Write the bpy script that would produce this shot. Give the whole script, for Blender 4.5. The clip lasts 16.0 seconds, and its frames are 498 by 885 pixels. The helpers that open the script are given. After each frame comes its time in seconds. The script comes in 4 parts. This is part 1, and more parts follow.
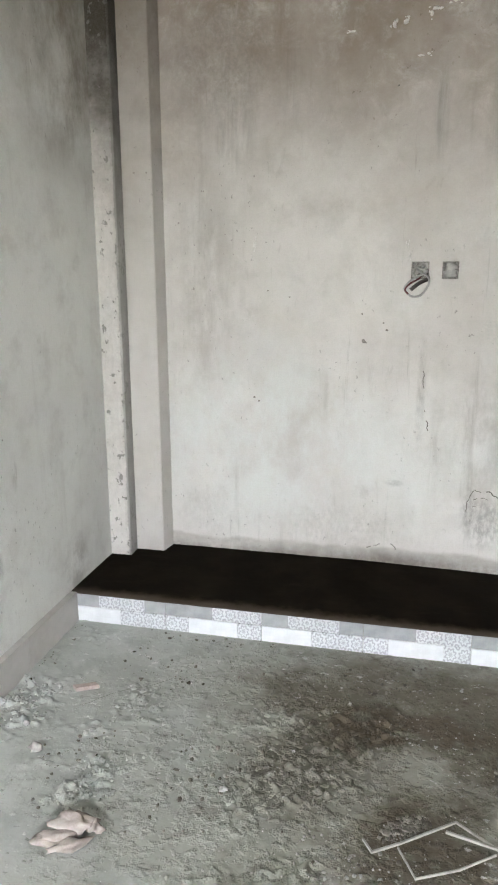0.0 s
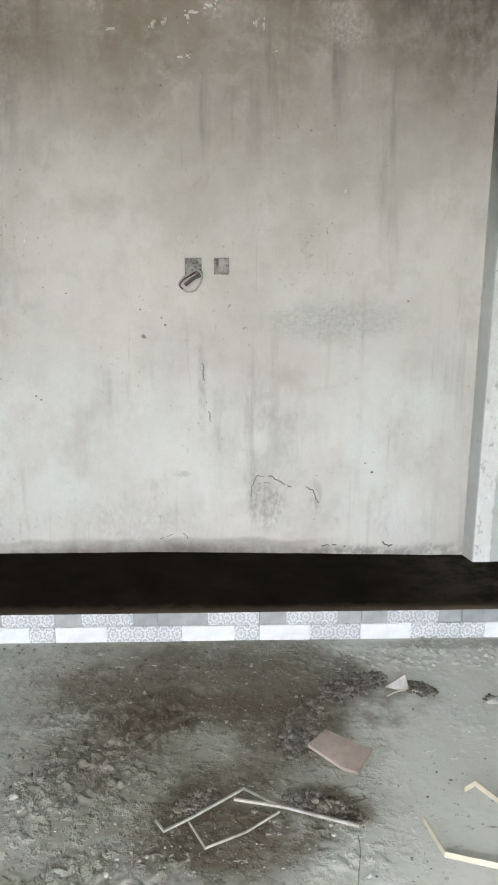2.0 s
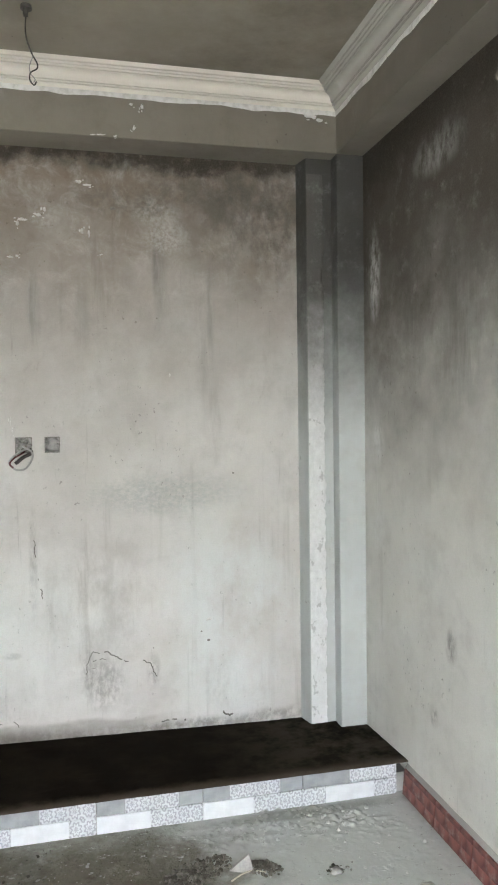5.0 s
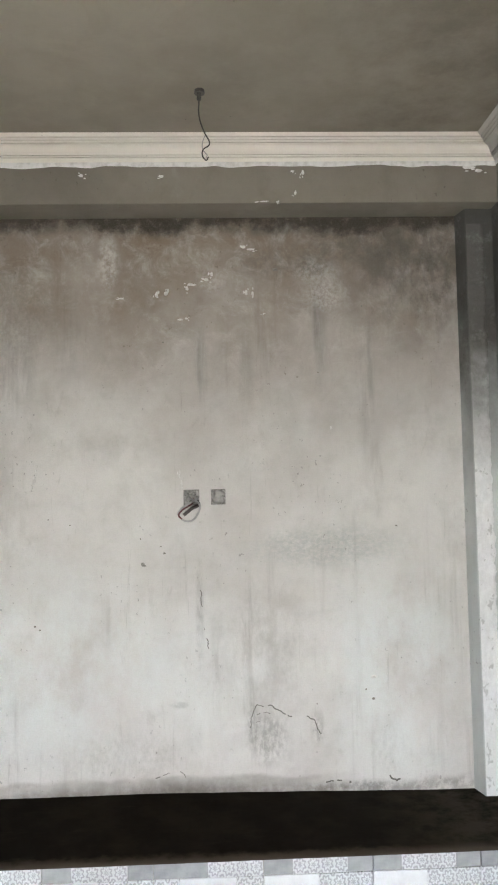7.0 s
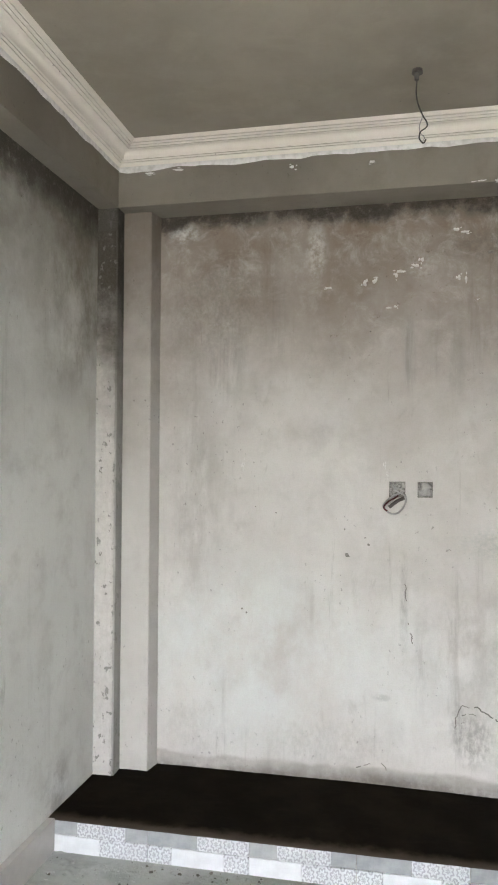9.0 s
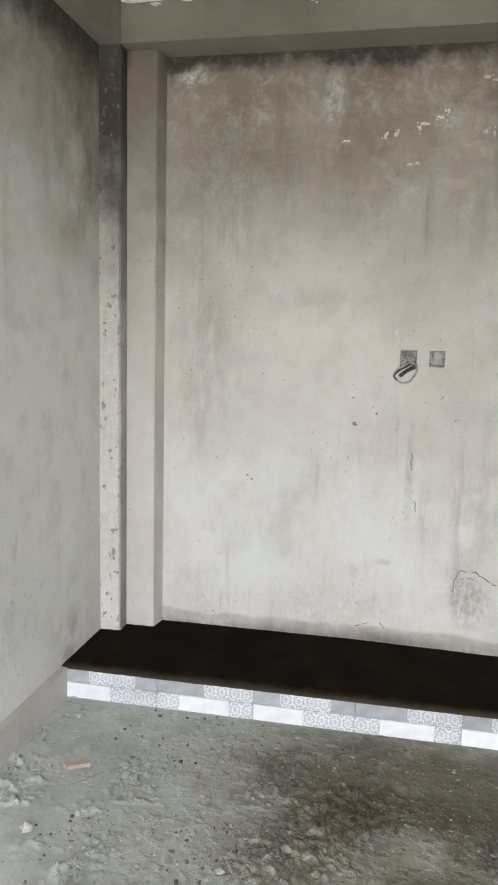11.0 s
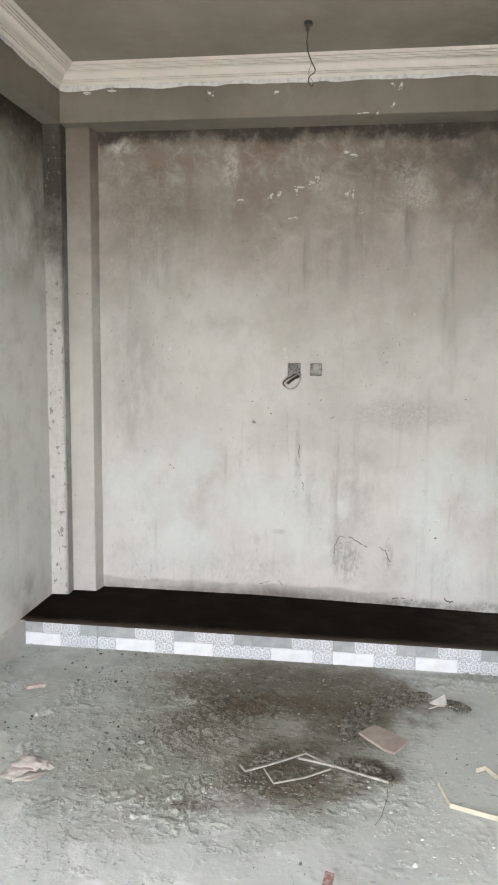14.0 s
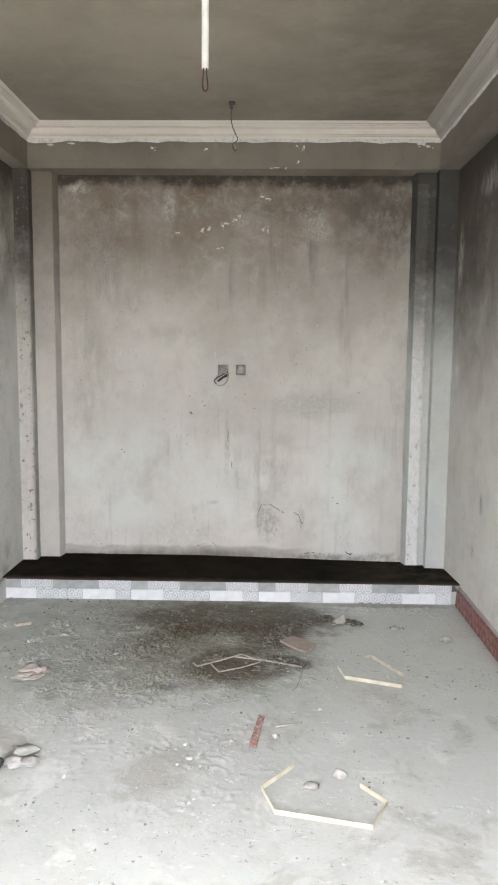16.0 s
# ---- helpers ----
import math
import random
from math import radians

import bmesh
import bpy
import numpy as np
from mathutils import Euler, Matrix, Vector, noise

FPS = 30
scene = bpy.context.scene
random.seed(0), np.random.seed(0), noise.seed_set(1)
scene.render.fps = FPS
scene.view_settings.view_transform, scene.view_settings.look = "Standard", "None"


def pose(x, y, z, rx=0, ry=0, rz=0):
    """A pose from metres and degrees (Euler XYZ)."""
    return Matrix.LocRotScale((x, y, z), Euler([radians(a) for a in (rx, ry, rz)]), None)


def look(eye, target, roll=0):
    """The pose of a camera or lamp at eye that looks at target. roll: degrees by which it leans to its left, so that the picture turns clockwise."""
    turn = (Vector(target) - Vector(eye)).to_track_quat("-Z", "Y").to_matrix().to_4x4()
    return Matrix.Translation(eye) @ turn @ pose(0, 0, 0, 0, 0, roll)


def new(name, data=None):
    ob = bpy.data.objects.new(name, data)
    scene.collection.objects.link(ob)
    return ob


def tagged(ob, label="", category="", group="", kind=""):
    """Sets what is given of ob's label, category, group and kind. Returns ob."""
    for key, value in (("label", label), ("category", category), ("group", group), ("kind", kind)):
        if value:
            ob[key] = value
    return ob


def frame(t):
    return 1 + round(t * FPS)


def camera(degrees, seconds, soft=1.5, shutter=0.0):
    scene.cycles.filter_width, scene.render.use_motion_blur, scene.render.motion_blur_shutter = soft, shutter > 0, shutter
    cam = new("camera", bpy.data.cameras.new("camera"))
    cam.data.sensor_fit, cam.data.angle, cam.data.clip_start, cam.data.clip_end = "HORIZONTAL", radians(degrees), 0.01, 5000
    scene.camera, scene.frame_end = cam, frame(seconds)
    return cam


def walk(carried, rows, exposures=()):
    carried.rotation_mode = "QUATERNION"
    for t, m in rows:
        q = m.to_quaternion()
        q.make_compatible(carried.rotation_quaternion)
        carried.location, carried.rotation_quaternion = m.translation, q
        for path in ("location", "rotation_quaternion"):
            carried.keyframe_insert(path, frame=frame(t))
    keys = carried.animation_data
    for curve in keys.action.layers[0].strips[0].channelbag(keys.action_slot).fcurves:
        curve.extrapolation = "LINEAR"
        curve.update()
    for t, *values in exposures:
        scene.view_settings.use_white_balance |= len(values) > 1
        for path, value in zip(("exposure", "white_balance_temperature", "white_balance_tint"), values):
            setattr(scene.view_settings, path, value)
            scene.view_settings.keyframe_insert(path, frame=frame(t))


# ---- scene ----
cam = camera(37.0, 16.0, soft=2.0)
PATH = [
    (0, (0.048, 0.007, 1.694), (-0.4, 1.895, 1.21), -0.2),
    (0.5, (0.077, 0.002, 1.721), (-0.254, 1.914, 1.235), -0.1),
    (1, (0.098, -0.014, 1.691), (-0.125, 1.916, 1.214), -0.2),
    (1.5, (0.126, -0.023, 1.682), (0.031, 1.918, 1.211), -0.0),
    (2, (0.179, -0.029, 1.689), (0.23, 1.909, 1.197), -0.0),
    (2.5, (0.195, -0.03, 1.692), (0.392, 1.902, 1.213), -0.4),
    (3, (0.225, -0.042, 1.694), (0.539, 1.878, 1.23), -0.5),
    (3.5, (0.244, -0.063, 1.726), (0.642, 1.846, 1.283), -0.8),
    (3.7, (0.243, -0.084, 1.746), (0.668, 1.83, 1.349), -1.0),
    (5.8, (0.207, -0.16, 1.756), (0.658, 1.788, 1.809), -0.5),
    (6, (0.185, -0.162, 1.742), (0.579, 1.798, 1.808), -1.3),
    (6.5, (0.157, -0.169, 1.72), (0.388, 1.815, 1.811), -1.4),
    (7, (0.154, -0.165, 1.707), (0.234, 1.831, 1.811), -1.2),
    (7.5, (0.12, -0.164, 1.71), (0.08, 1.833, 1.817), -0.5),
    (8, (0.08, -0.147, 1.74), (-0.1, 1.843, 1.822), -0.4),
    (8.5, (0.063, -0.153, 1.754), (-0.255, 1.821, 1.819), 0.1),
    (9, (0.059, -0.157, 1.772), (-0.359, 1.798, 1.821), 0.3),
    (9.2, (0.056, -0.149, 1.783), (-0.413, 1.796, 1.802), 0.5),
    (11.3, (-0.041, -0.11, 1.706), (-0.38, 1.836, 1.391), 2.4),
    (11.5, (-0.002, -0.108, 1.719), (-0.29, 1.842, 1.382), 2.5),
    (12, (0.028, -0.112, 1.745), (-0.205, 1.834, 1.347), 1.6),
    (12.5, (0.08, -0.124, 1.705), (-0.15, 1.832, 1.359), 1.1),
    (13, (0.168, -0.313, 1.733), (-0.054, 1.659, 1.481), 2.6),
    (13.5, (0.259, -0.674, 1.752), (0.048, 1.292, 1.455), 1.0),
    (14, (0.36, -1.027, 1.761), (0.095, 0.939, 1.509), 0.7),
    (14.5, (0.401, -1.396, 1.752), (0.222, 0.571, 1.442), 1.1),
    (15, (0.35, -1.672, 1.827), (0.247, 0.307, 1.555), 0.6),
    (15.5, (0.321, -1.952, 1.785), (0.28, 0.027, 1.492), 0.5),
    (16, (0.34, -2.147, 1.76), (0.297, -0.162, 1.522), 0.5),
]

EXPOSURES = [(0.0, 4.5, 6320, 11), (2.0, 4.5, 6280, 10), (2.6, 4.44, 6180, 7), (4.0, 4.42, 6180, 7), (6.0, 4.42, 6330, 12), (9.0, 4.44, 6350, 12), (12.5, 4.47, 6370, 12), (13.8, 4.47, 6370, 12), (15.0, 4.38, 6390, 12), (16.0, 4.24, 6420, 13)]
walk(cam, [(t, look(eye, target, roll)) for t, eye, target, roll in PATH], EXPOSURES)

# ---- daylight: a bright overcast sky in front of the open shop front ----
SUN_EL, SUN_ROT = 62, 185
world = bpy.data.worlds.new("overcast_sky")
scene.world = world
world.use_nodes = True
wn, wl = world.node_tree.nodes, world.node_tree.links
wn.clear()
sky = wn.new("ShaderNodeTexSky")
sky.sky_type, sky.sun_disc = "NISHITA", False
sky.sun_elevation, sky.sun_rotation = radians(SUN_EL), radians(SUN_ROT)
sky.air_density, sky.dust_density = 1.0, 6.0
soften = wn.new("ShaderNodeHueSaturation")
soften.inputs["Saturation"].default_value = 0.35
background = wn.new("ShaderNodeBackground")
background.inputs["Strength"].default_value = 0.15
world_out = wn.new("ShaderNodeOutputWorld")
wl.new(sky.outputs[0], soften.inputs["Color"])
wl.new(soften.outputs[0], background.inputs[0])
wl.new(background.outputs[0], world_out.inputs[0])

sun_data = bpy.data.lights.new("sun", "SUN")
sun_data.energy, sun_data.angle, sun_data.color = 0.5, radians(30), (1.0, 0.96, 0.9)
sun = new("sun", sun_data)
sun.matrix_world = look((-0.7, -8, 15.1), (0, 0, 0))

# ---- the plan, in metres ----
LEFT, RIGHT = -1.545, 1.735          # side walls
BACK = 3.705                         # recessed back wall
STEP1, STEP2 = 3.594, 3.5            # fronts of the two pilaster steps
FRONT = -2.6                         # the open shop front, out of view
CEIL, BEAM = 3.4, 3.10
BEAM_L, BEAM_R, BEAM_B = -1.43, 1.588, 3.497
PLAT_Y, PLAT_Z = 3.012, 0.143


# ---- node helpers ----
class Nodes:
    """A small helper that writes a material's node tree."""

    def __init__(self, name, rough=0.8, metal=0.0, spec=0.3):
        self.mat = bpy.data.materials.new(name)
        self.mat.use_nodes = True
        self.n, self.l = self.mat.node_tree.nodes, self.mat.node_tree.links
        self.bsdf = self.n["Principled BSDF"]
        self.bsdf.inputs["Roughness"].default_value = rough
        self.bsdf.inputs["Metallic"].default_value = metal
        self.bsdf.inputs["Specular IOR Level"].default_value = spec
        self.co = self.n.new("ShaderNodeTexCoord").outputs["Object"]

    def put(self, socket, value):
        if isinstance(value, bpy.types.NodeSocket):
            self.l.new(value, socket)
        elif isinstance(value, tuple) and len(value) == 3 and socket.type == "RGBA":
            socket.default_value = (*value, 1)
        else:
            socket.default_value = value

    def scaled(self, s, shift=(0, 0, 0)):
        m = self.n.new("ShaderNodeMapping")
        self.l.new(self.co, m.inputs["Vector"])
        m.inputs["Scale"].default_value, m.inputs["Location"].default_value = s, shift
        return m.outputs[0]

    def noise(self, scale, detail=5, rough=0.6, vec=None, distort=0.0):
        t = self.n.new("ShaderNodeTexNoise")
        self.l.new(vec if vec is not None else self.co, t.inputs["Vector"])
        for key, v in (("Scale", scale), ("Detail", detail), ("Roughness", rough), ("Distortion", distort)):
            t.inputs[key].default_value = v
        return t.outputs["Fac"]

    def voronoi(self, scale, feature="F1", vec=None):
        t = self.n.new("ShaderNodeTexVoronoi")
        t.feature = feature
        self.l.new(vec if vec is not None else self.co, t.inputs["Vector"])
        t.inputs["Scale"].default_value = scale
        return t.outputs["Distance"]

    def ramp(self, fac, lo, hi, smooth=True):
        m = self.n.new("ShaderNodeMapRange")
        m.interpolation_type = "SMOOTHSTEP" if smooth else "LINEAR"
        self.put(m.inputs[0], fac)
        m.inputs[1].default_value, m.inputs[2].default_value = lo, hi
        return m.outputs[0]

    def math(self, op, a, b=0.0, c=0.0):
        m = self.n.new("ShaderNodeMath")
        m.operation = op
        self.put(m.inputs[0], a), self.put(m.inputs[1], b), self.put(m.inputs[2], c)
        return m.outputs[0]

    def mix(self, fac, a, b, mode="MIX"):
        m = self.n.new("ShaderNodeMix")
        m.data_type, m.blend_type = "RGBA", mode
        self.put(m.inputs[0], fac), self.put(m.inputs[6], a), self.put(m.inputs[7], b)
        return m.outputs[2]

    def xyz(self):
        s = self.n.new("ShaderNodeSeparateXYZ")
        self.l.new(self.co, s.inputs[0])
        return s.outputs

    def bump(self, height, strength=0.3, distance=0.01, after=None):
        b = self.n.new("ShaderNodeBump")
        b.inputs["Strength"].default_value, b.inputs["Distance"].default_value = strength, distance
        self.l.new(height, b.inputs["Height"])
        if after is not None:
            self.l.new(after, b.inputs["Normal"])
        return b.outputs[0]

    def island(self):
        return self.n.new("ShaderNodeNewGeometry").outputs["Random Per Island"]

    def each(self):
        return self.n.new("ShaderNodeObjectInfo").outputs["Random"]

    def done(self, color, normal=None, rough=None):
        self.put(self.bsdf.inputs["Base Color"], color)
        if normal is not None:
            self.l.new(normal, self.bsdf.inputs["Normal"])
        if rough is not None:
            self.put(self.bsdf.inputs["Roughness"], rough)
        return self.mat


def blot(m, across, x, z, rx, rz, lo=0.35, hi=0.65, scale=14, stretch=1.0):
    """A patch with a ragged edge, centred at (x, z) of a wall that runs along the given axis."""
    c = m.xyz()
    u = m.math("DIVIDE", m.math("SUBTRACT", c[across], x), rx)
    v = m.math("DIVIDE", m.math("SUBTRACT", c[2], z), rz)
    d = m.math("SQRT", m.math("ADD", m.math("MULTIPLY", u, u), m.math("MULTIPLY", v, v)))
    grain = m.noise(scale, 7, 0.72, m.scaled((1, 1, stretch), (x, 0, z)))
    return m.math("MULTIPLY", m.ramp(d, 1.0, 0.25), m.ramp(grain, lo, hi))


def plaster(name, light, dark, streak=0.5, soot_shade_z=None, soot_shade=(0.09, 0.078, 0.062), soot_shade_wide=0.35, soot_shade_amount=0.7, grit=0.25, patch=(0.5, 0.49, 0.46), patch_amount=0.5, across=0, blots=(), pale_amount=0.4, flecked=0.5, band=None, chips=0.0, mottled=(-0.1, 0.5), foot=None):
    """Skimmed cement plaster: blotches, rain streaks, pits; a given height sets the ragged edge of mould and painted
    shade at the top.
    """
    m = Nodes(name, rough=0.85, spec=0.2)
    big = m.noise(1.1, 6, 0.6)
    mid = m.noise(6.0, 6, 0.65)
    color = m.mix(m.ramp(big, 0.3, 0.72), light, dark)
    color = m.mix(m.math("MULTIPLY", m.ramp(mid, 0.45, 0.75), 0.5 * patch_amount * 2), color, patch)
    runs = m.noise(1.0, 5, 0.6, m.scaled((11, 11, 0.55)))
    runs = m.ramp(runs, 0.56, 0.78)
    where = m.ramp(m.noise(0.9, 3, 0.5, m.scaled((1, 1, 1), (3.1, 0, 1.7))), 0.42, 0.62)
    color = m.mix(m.math("MULTIPLY", m.math("MULTIPLY", runs, where), streak), color, (0.2, 0.19, 0.165))
    thin = m.ramp(m.noise(1.0, 4, 0.7, m.scaled((45, 45, 2.2), (0, 0, 5))), 0.62, 0.8)
    color = m.mix(m.math("MULTIPLY", thin, 0.45 * streak), color, (0.16, 0.15, 0.13))
    cloud = m.ramp(m.noise(3.2, 8, 0.7, m.scaled((1, 1, 0.7), (1, 4, 9)), 0.7), 0.5, 0.66)
    color = m.mix(m.math("MULTIPLY", cloud, 0.3), color, dark)
    rubbed = m.ramp(m.noise(1.0, 7, 0.72, m.scaled((14, 14, 5), (8, 8, 3)), 0.4), 0.58, 0.7)
    color = m.mix(m.math("MULTIPLY", rubbed, 0.28 * streak), color, (0.3, 0.285, 0.255))
    pale = m.ramp(m.noise(2.6, 5, 0.7, m.scaled((1, 1, 0.6), (7, 2, 4))), 0.6, 0.75)
    color = m.mix(m.math("MULTIPLY", pale, pale_amount), color, (0.72, 0.72, 0.7))
    pits = m.ramp(m.voronoi(13, vec=m.scaled((1, 1, 1), (0.3, 0, 0))), 0.07, 0.035)
    pits = m.math("MULTIPLY", pits, m.ramp(m.noise(2.2, 3), 0.55, 0.66))
    color = m.mix(m.math("MULTIPLY", pits, 0.6), color, (0.13, 0.12, 0.1))
    flecks = m.math("MULTIPLY", m.ramp(m.noise(48, 3, 0.6, m.scaled((1, 1, 0.7), (1, 1, 1))), 0.65, 0.71), m.ramp(m.noise(1.9, 4, 0.6, m.scaled((1, 1, 1), (6, 1, 2))), 0.45, 0.6))
    color = m.mix(m.math("MULTIPLY", flecks, flecked), color, (0.1, 0.092, 0.08))
    # Mould at the top, deepened to paint the fall-off of light up the wall.
    if soot_shade_z is not None:
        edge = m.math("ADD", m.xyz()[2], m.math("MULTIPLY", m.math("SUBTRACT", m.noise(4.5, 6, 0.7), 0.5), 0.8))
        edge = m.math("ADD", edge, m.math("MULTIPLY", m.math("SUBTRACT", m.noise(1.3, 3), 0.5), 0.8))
        mask = m.ramp(edge, soot_shade_z - soot_shade_wide * 0.5, soot_shade_z + soot_shade_wide * 0.5)
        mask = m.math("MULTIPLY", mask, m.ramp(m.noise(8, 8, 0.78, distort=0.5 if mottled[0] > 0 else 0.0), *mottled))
        color = m.mix(m.math("MULTIPLY", mask, soot_shade_amount), color, soot_shade)
    for x, z, rx, rz, amount, tone, scale, stretch in blots:
        color = m.mix(m.math("MULTIPLY", blot(m, across, x, z, rx, rz, scale=scale, stretch=stretch), amount), color, tone)
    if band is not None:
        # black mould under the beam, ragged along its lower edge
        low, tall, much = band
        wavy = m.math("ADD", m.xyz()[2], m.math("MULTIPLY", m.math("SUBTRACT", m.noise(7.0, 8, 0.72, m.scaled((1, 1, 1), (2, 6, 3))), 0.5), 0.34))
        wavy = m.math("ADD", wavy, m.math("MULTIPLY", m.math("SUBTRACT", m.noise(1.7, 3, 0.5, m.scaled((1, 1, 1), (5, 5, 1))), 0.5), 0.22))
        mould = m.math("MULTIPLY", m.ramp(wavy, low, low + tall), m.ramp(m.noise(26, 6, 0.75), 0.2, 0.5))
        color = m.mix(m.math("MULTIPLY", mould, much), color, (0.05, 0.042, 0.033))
    if foot is not None:
        # rising damp with a tide mark at its upper edge
        c = m.xyz()
        tide = m.math("ADD", c[2], m.math("MULTIPLY", m.math("SUBTRACT", m.noise(3.0, 4, 0.55, m.scaled((1, 1, 1), (3, 1, 8))), 0.5), 0.13))
        wet = m.math("MULTIPLY", m.ramp(tide, foot + 0.008, foot - 0.016), m.ramp(m.math("ADD", c[0], m.math("MULTIPLY", m.math("SUBTRACT", m.noise(2.2, 4), 0.5), 0.5)), 0.78, 0.55))
        wet = m.math("MULTIPLY", wet, m.math("MULTIPLY_ADD", m.ramp(m.noise(9, 6, 0.7), 0.35, 0.65), 0.5, 0.5))
        color = m.mix(m.math("MULTIPLY", wet, 0.62), color, (0.3, 0.28, 0.25))
        low = m.math("MULTIPLY", m.ramp(tide, foot - 0.03, foot - 0.085), m.ramp(m.noise(14, 6, 0.75), 0.38, 0.6))
        color = m.mix(m.math("MULTIPLY", low, 0.5), color, (0.12, 0.105, 0.085))
    if chips:
        flaked = m.ramp(m.noise(22, 5, 0.62, m.scaled((1, 1, 0.75), (9, 4, 2))), 0.585, 0.625)
        color = m.mix(m.math("MULTIPLY", flaked, chips), color, (0.2, 0.195, 0.18))
    fine = m.noise(150, 4, 0.6)
    color = m.mix(m.math("MULTIPLY", m.ramp(fine, 0.35, 0.7), grit * 0.4), color, (0.3, 0.29, 0.26))
    n1 = m.bump(m.noise(9, 6, 0.6), 0.25, 0.012)
    n2 = m.bump(fine, grit, 0.004, n1)
    n3 = m.bump(m.math("MULTIPLY", pits, -1.0), 0.5, 0.004, n2)
    return m.done(color, n3)


# ---- materials ----
GREY, BROWN, CHALK, GREEN, COOL_LIGHT = (0.12, 0.115, 0.1), (0.17, 0.15, 0.12), (0.78, 0.78, 0.76), (0.42, 0.46, 0.44), (0.76, 0.80, 0.79)
# x, z, half width, half height, amount, tone, grain, upright stretch
BACK_STAINS_AND_LIGHT = [
    (0.065, 2.36, 0.05, 0.34, 0.4, GREY, 15, 0.09), (0.70, 2.46, 0.05, 0.34, 0.28, GREY, 15, 0.12), (0.93, 2.12, 0.07, 0.46, 0.25, GREY, 18, 0.1), (0.30, 2.3, 0.06, 0.35, 0.2, GREY, 16, 0.1),
    (-0.90, 2.30, 0.16, 0.32, 0.35, GREY, 18, 0.14), (-0.62, 2.5, 0.09, 0.35, 0.25, GREY, 17, 0.12), (-0.95, 2.6, 0.4, 0.4, 0.25, GREY, 60, 0.8), (0.04, 1.10, 0.035, 0.28, 0.3, GREY, 50, 0.2), (0.12, 0.75, 0.05, 0.32, 0.25, GREY, 45, 0.12), (0.28, 0.8, 0.05, 0.4, 0.25, GREY, 45, 0.1),
    (0.70, 1.36, 0.56, 0.15, 0.6, GREEN, 40, 1.6), (0.66, 1.36, 0.5, 0.12, 0.12, GREY, 60, 1.4), (0.38, 0.40, 0.15, 0.2, 0.5, GREY, 45, 0.5), (0.63, 0.44, 0.05, 0.12, 0.5, GREY, 50, 0.5), (0.36, 0.8, 0.35, 0.5, 0.35, BROWN, 6, 0.4),
    (-0.25, 0.13, 0.85, 0.12, 0.6, BROWN, 5, 0.7), (0.05, 0.13, 0.45, 0.10, 0.6, GREY, 7, 0.7), (0.9, 0.14, 0.55, 0.04, 0.6, GREY, 24, 0.7), (-1.0, 0.15, 0.4, 0.09, 0.35, BROWN, 6, 0.7),
    (-0.35, 0.32, 0.5, 0.2, 0.16, GREY, 60, 0.5), (-1.0, 0.34, 0.3, 0.2, 0.14, GREY, 60, 0.5), (1.0, 0.33, 0.14, 0.2, 0.25, GREY, 60, 0.4),
    (-0.41, 2.86, 0.075, 0.2, 0.6, CHALK, 30, 0.8), (-1.13, 3.0, 0.12, 0.07, 0.85, CHALK, 25, 1), (0.68, 2.81, 0.18, 0.10, 0.4, CHALK, 38, 1), (0.66, 2.84, 0.15, 0.08, 0.5, GREY, 55, 1), (0.13, 2.76, 0.12, 0.1, 0.3, CHALK, 40, 1),
    # The first two also paint the dim top right corner into the colour.
    (1.2, 2.85, 0.5, 0.55, 0.75, GREY, 5, 0.6), (1.32, 2.8, 0.2, 0.45, 0.55, (0.07, 0.06, 0.05), 14, 0.7), (0.9, 2.93, 0.5, 0.13, 0.55, GREY, 16, 1), (0.45, 2.86, 0.3, 0.12, 0.4, GREY, 20, 1),
    (0.10, 0.17, 0.75, 0.07, 0.4, (0.21, 0.19, 0.165), 3, 0.5), (-0.1, 0.15, 0.5, 0.06, 0.7, GREY, 9, 0.8), (0.72, 2.68, 0.14, 0.12, 0.5, CHALK, 60, 1), (0.04, 0.95, 0.03, 0.3, 0.35, GREY, 70, 0.35),
    # The three large pale patches paint the cooler, brighter light low on the wall.
    (0.3, 0.46, 0.05, 0.16, 0.55, GREY, 50, 0.5), (-0.07, 0.575, 0.06, 0.025, 0.6, GREY, 25, 1), (0.98, 1.75, 0.05, 0.3, 0.2, GREY, 16, 0.15), (0.96, 2.35, 0.03, 0.35, 0.3, GREY, 20, 0.1), (0.68, 2.55, 0.03, 0.25, 0.5, GREY, 20, 0.1), (-1.05, 1.6, 0.2, 0.9, 0.3, BROWN, 8, 0.25), (-0.7, 0.75, 1.0, 0.7, 0.75, COOL_LIGHT, 2.2, 0.6), (1.05, 0.7, 0.55, 0.85, 0.75, COOL_LIGHT, 2.2, 0.6), (0.1, 0.7, 0.5, 0.5, 0.4, COOL_LIGHT, 3, 0.5), (0.3, 3.06, 1.6, 0.08, 0.85, GREY, 7, 1), (-0.8, 3.07, 0.7, 0.07, 0.75, GREY, 9, 1),
]
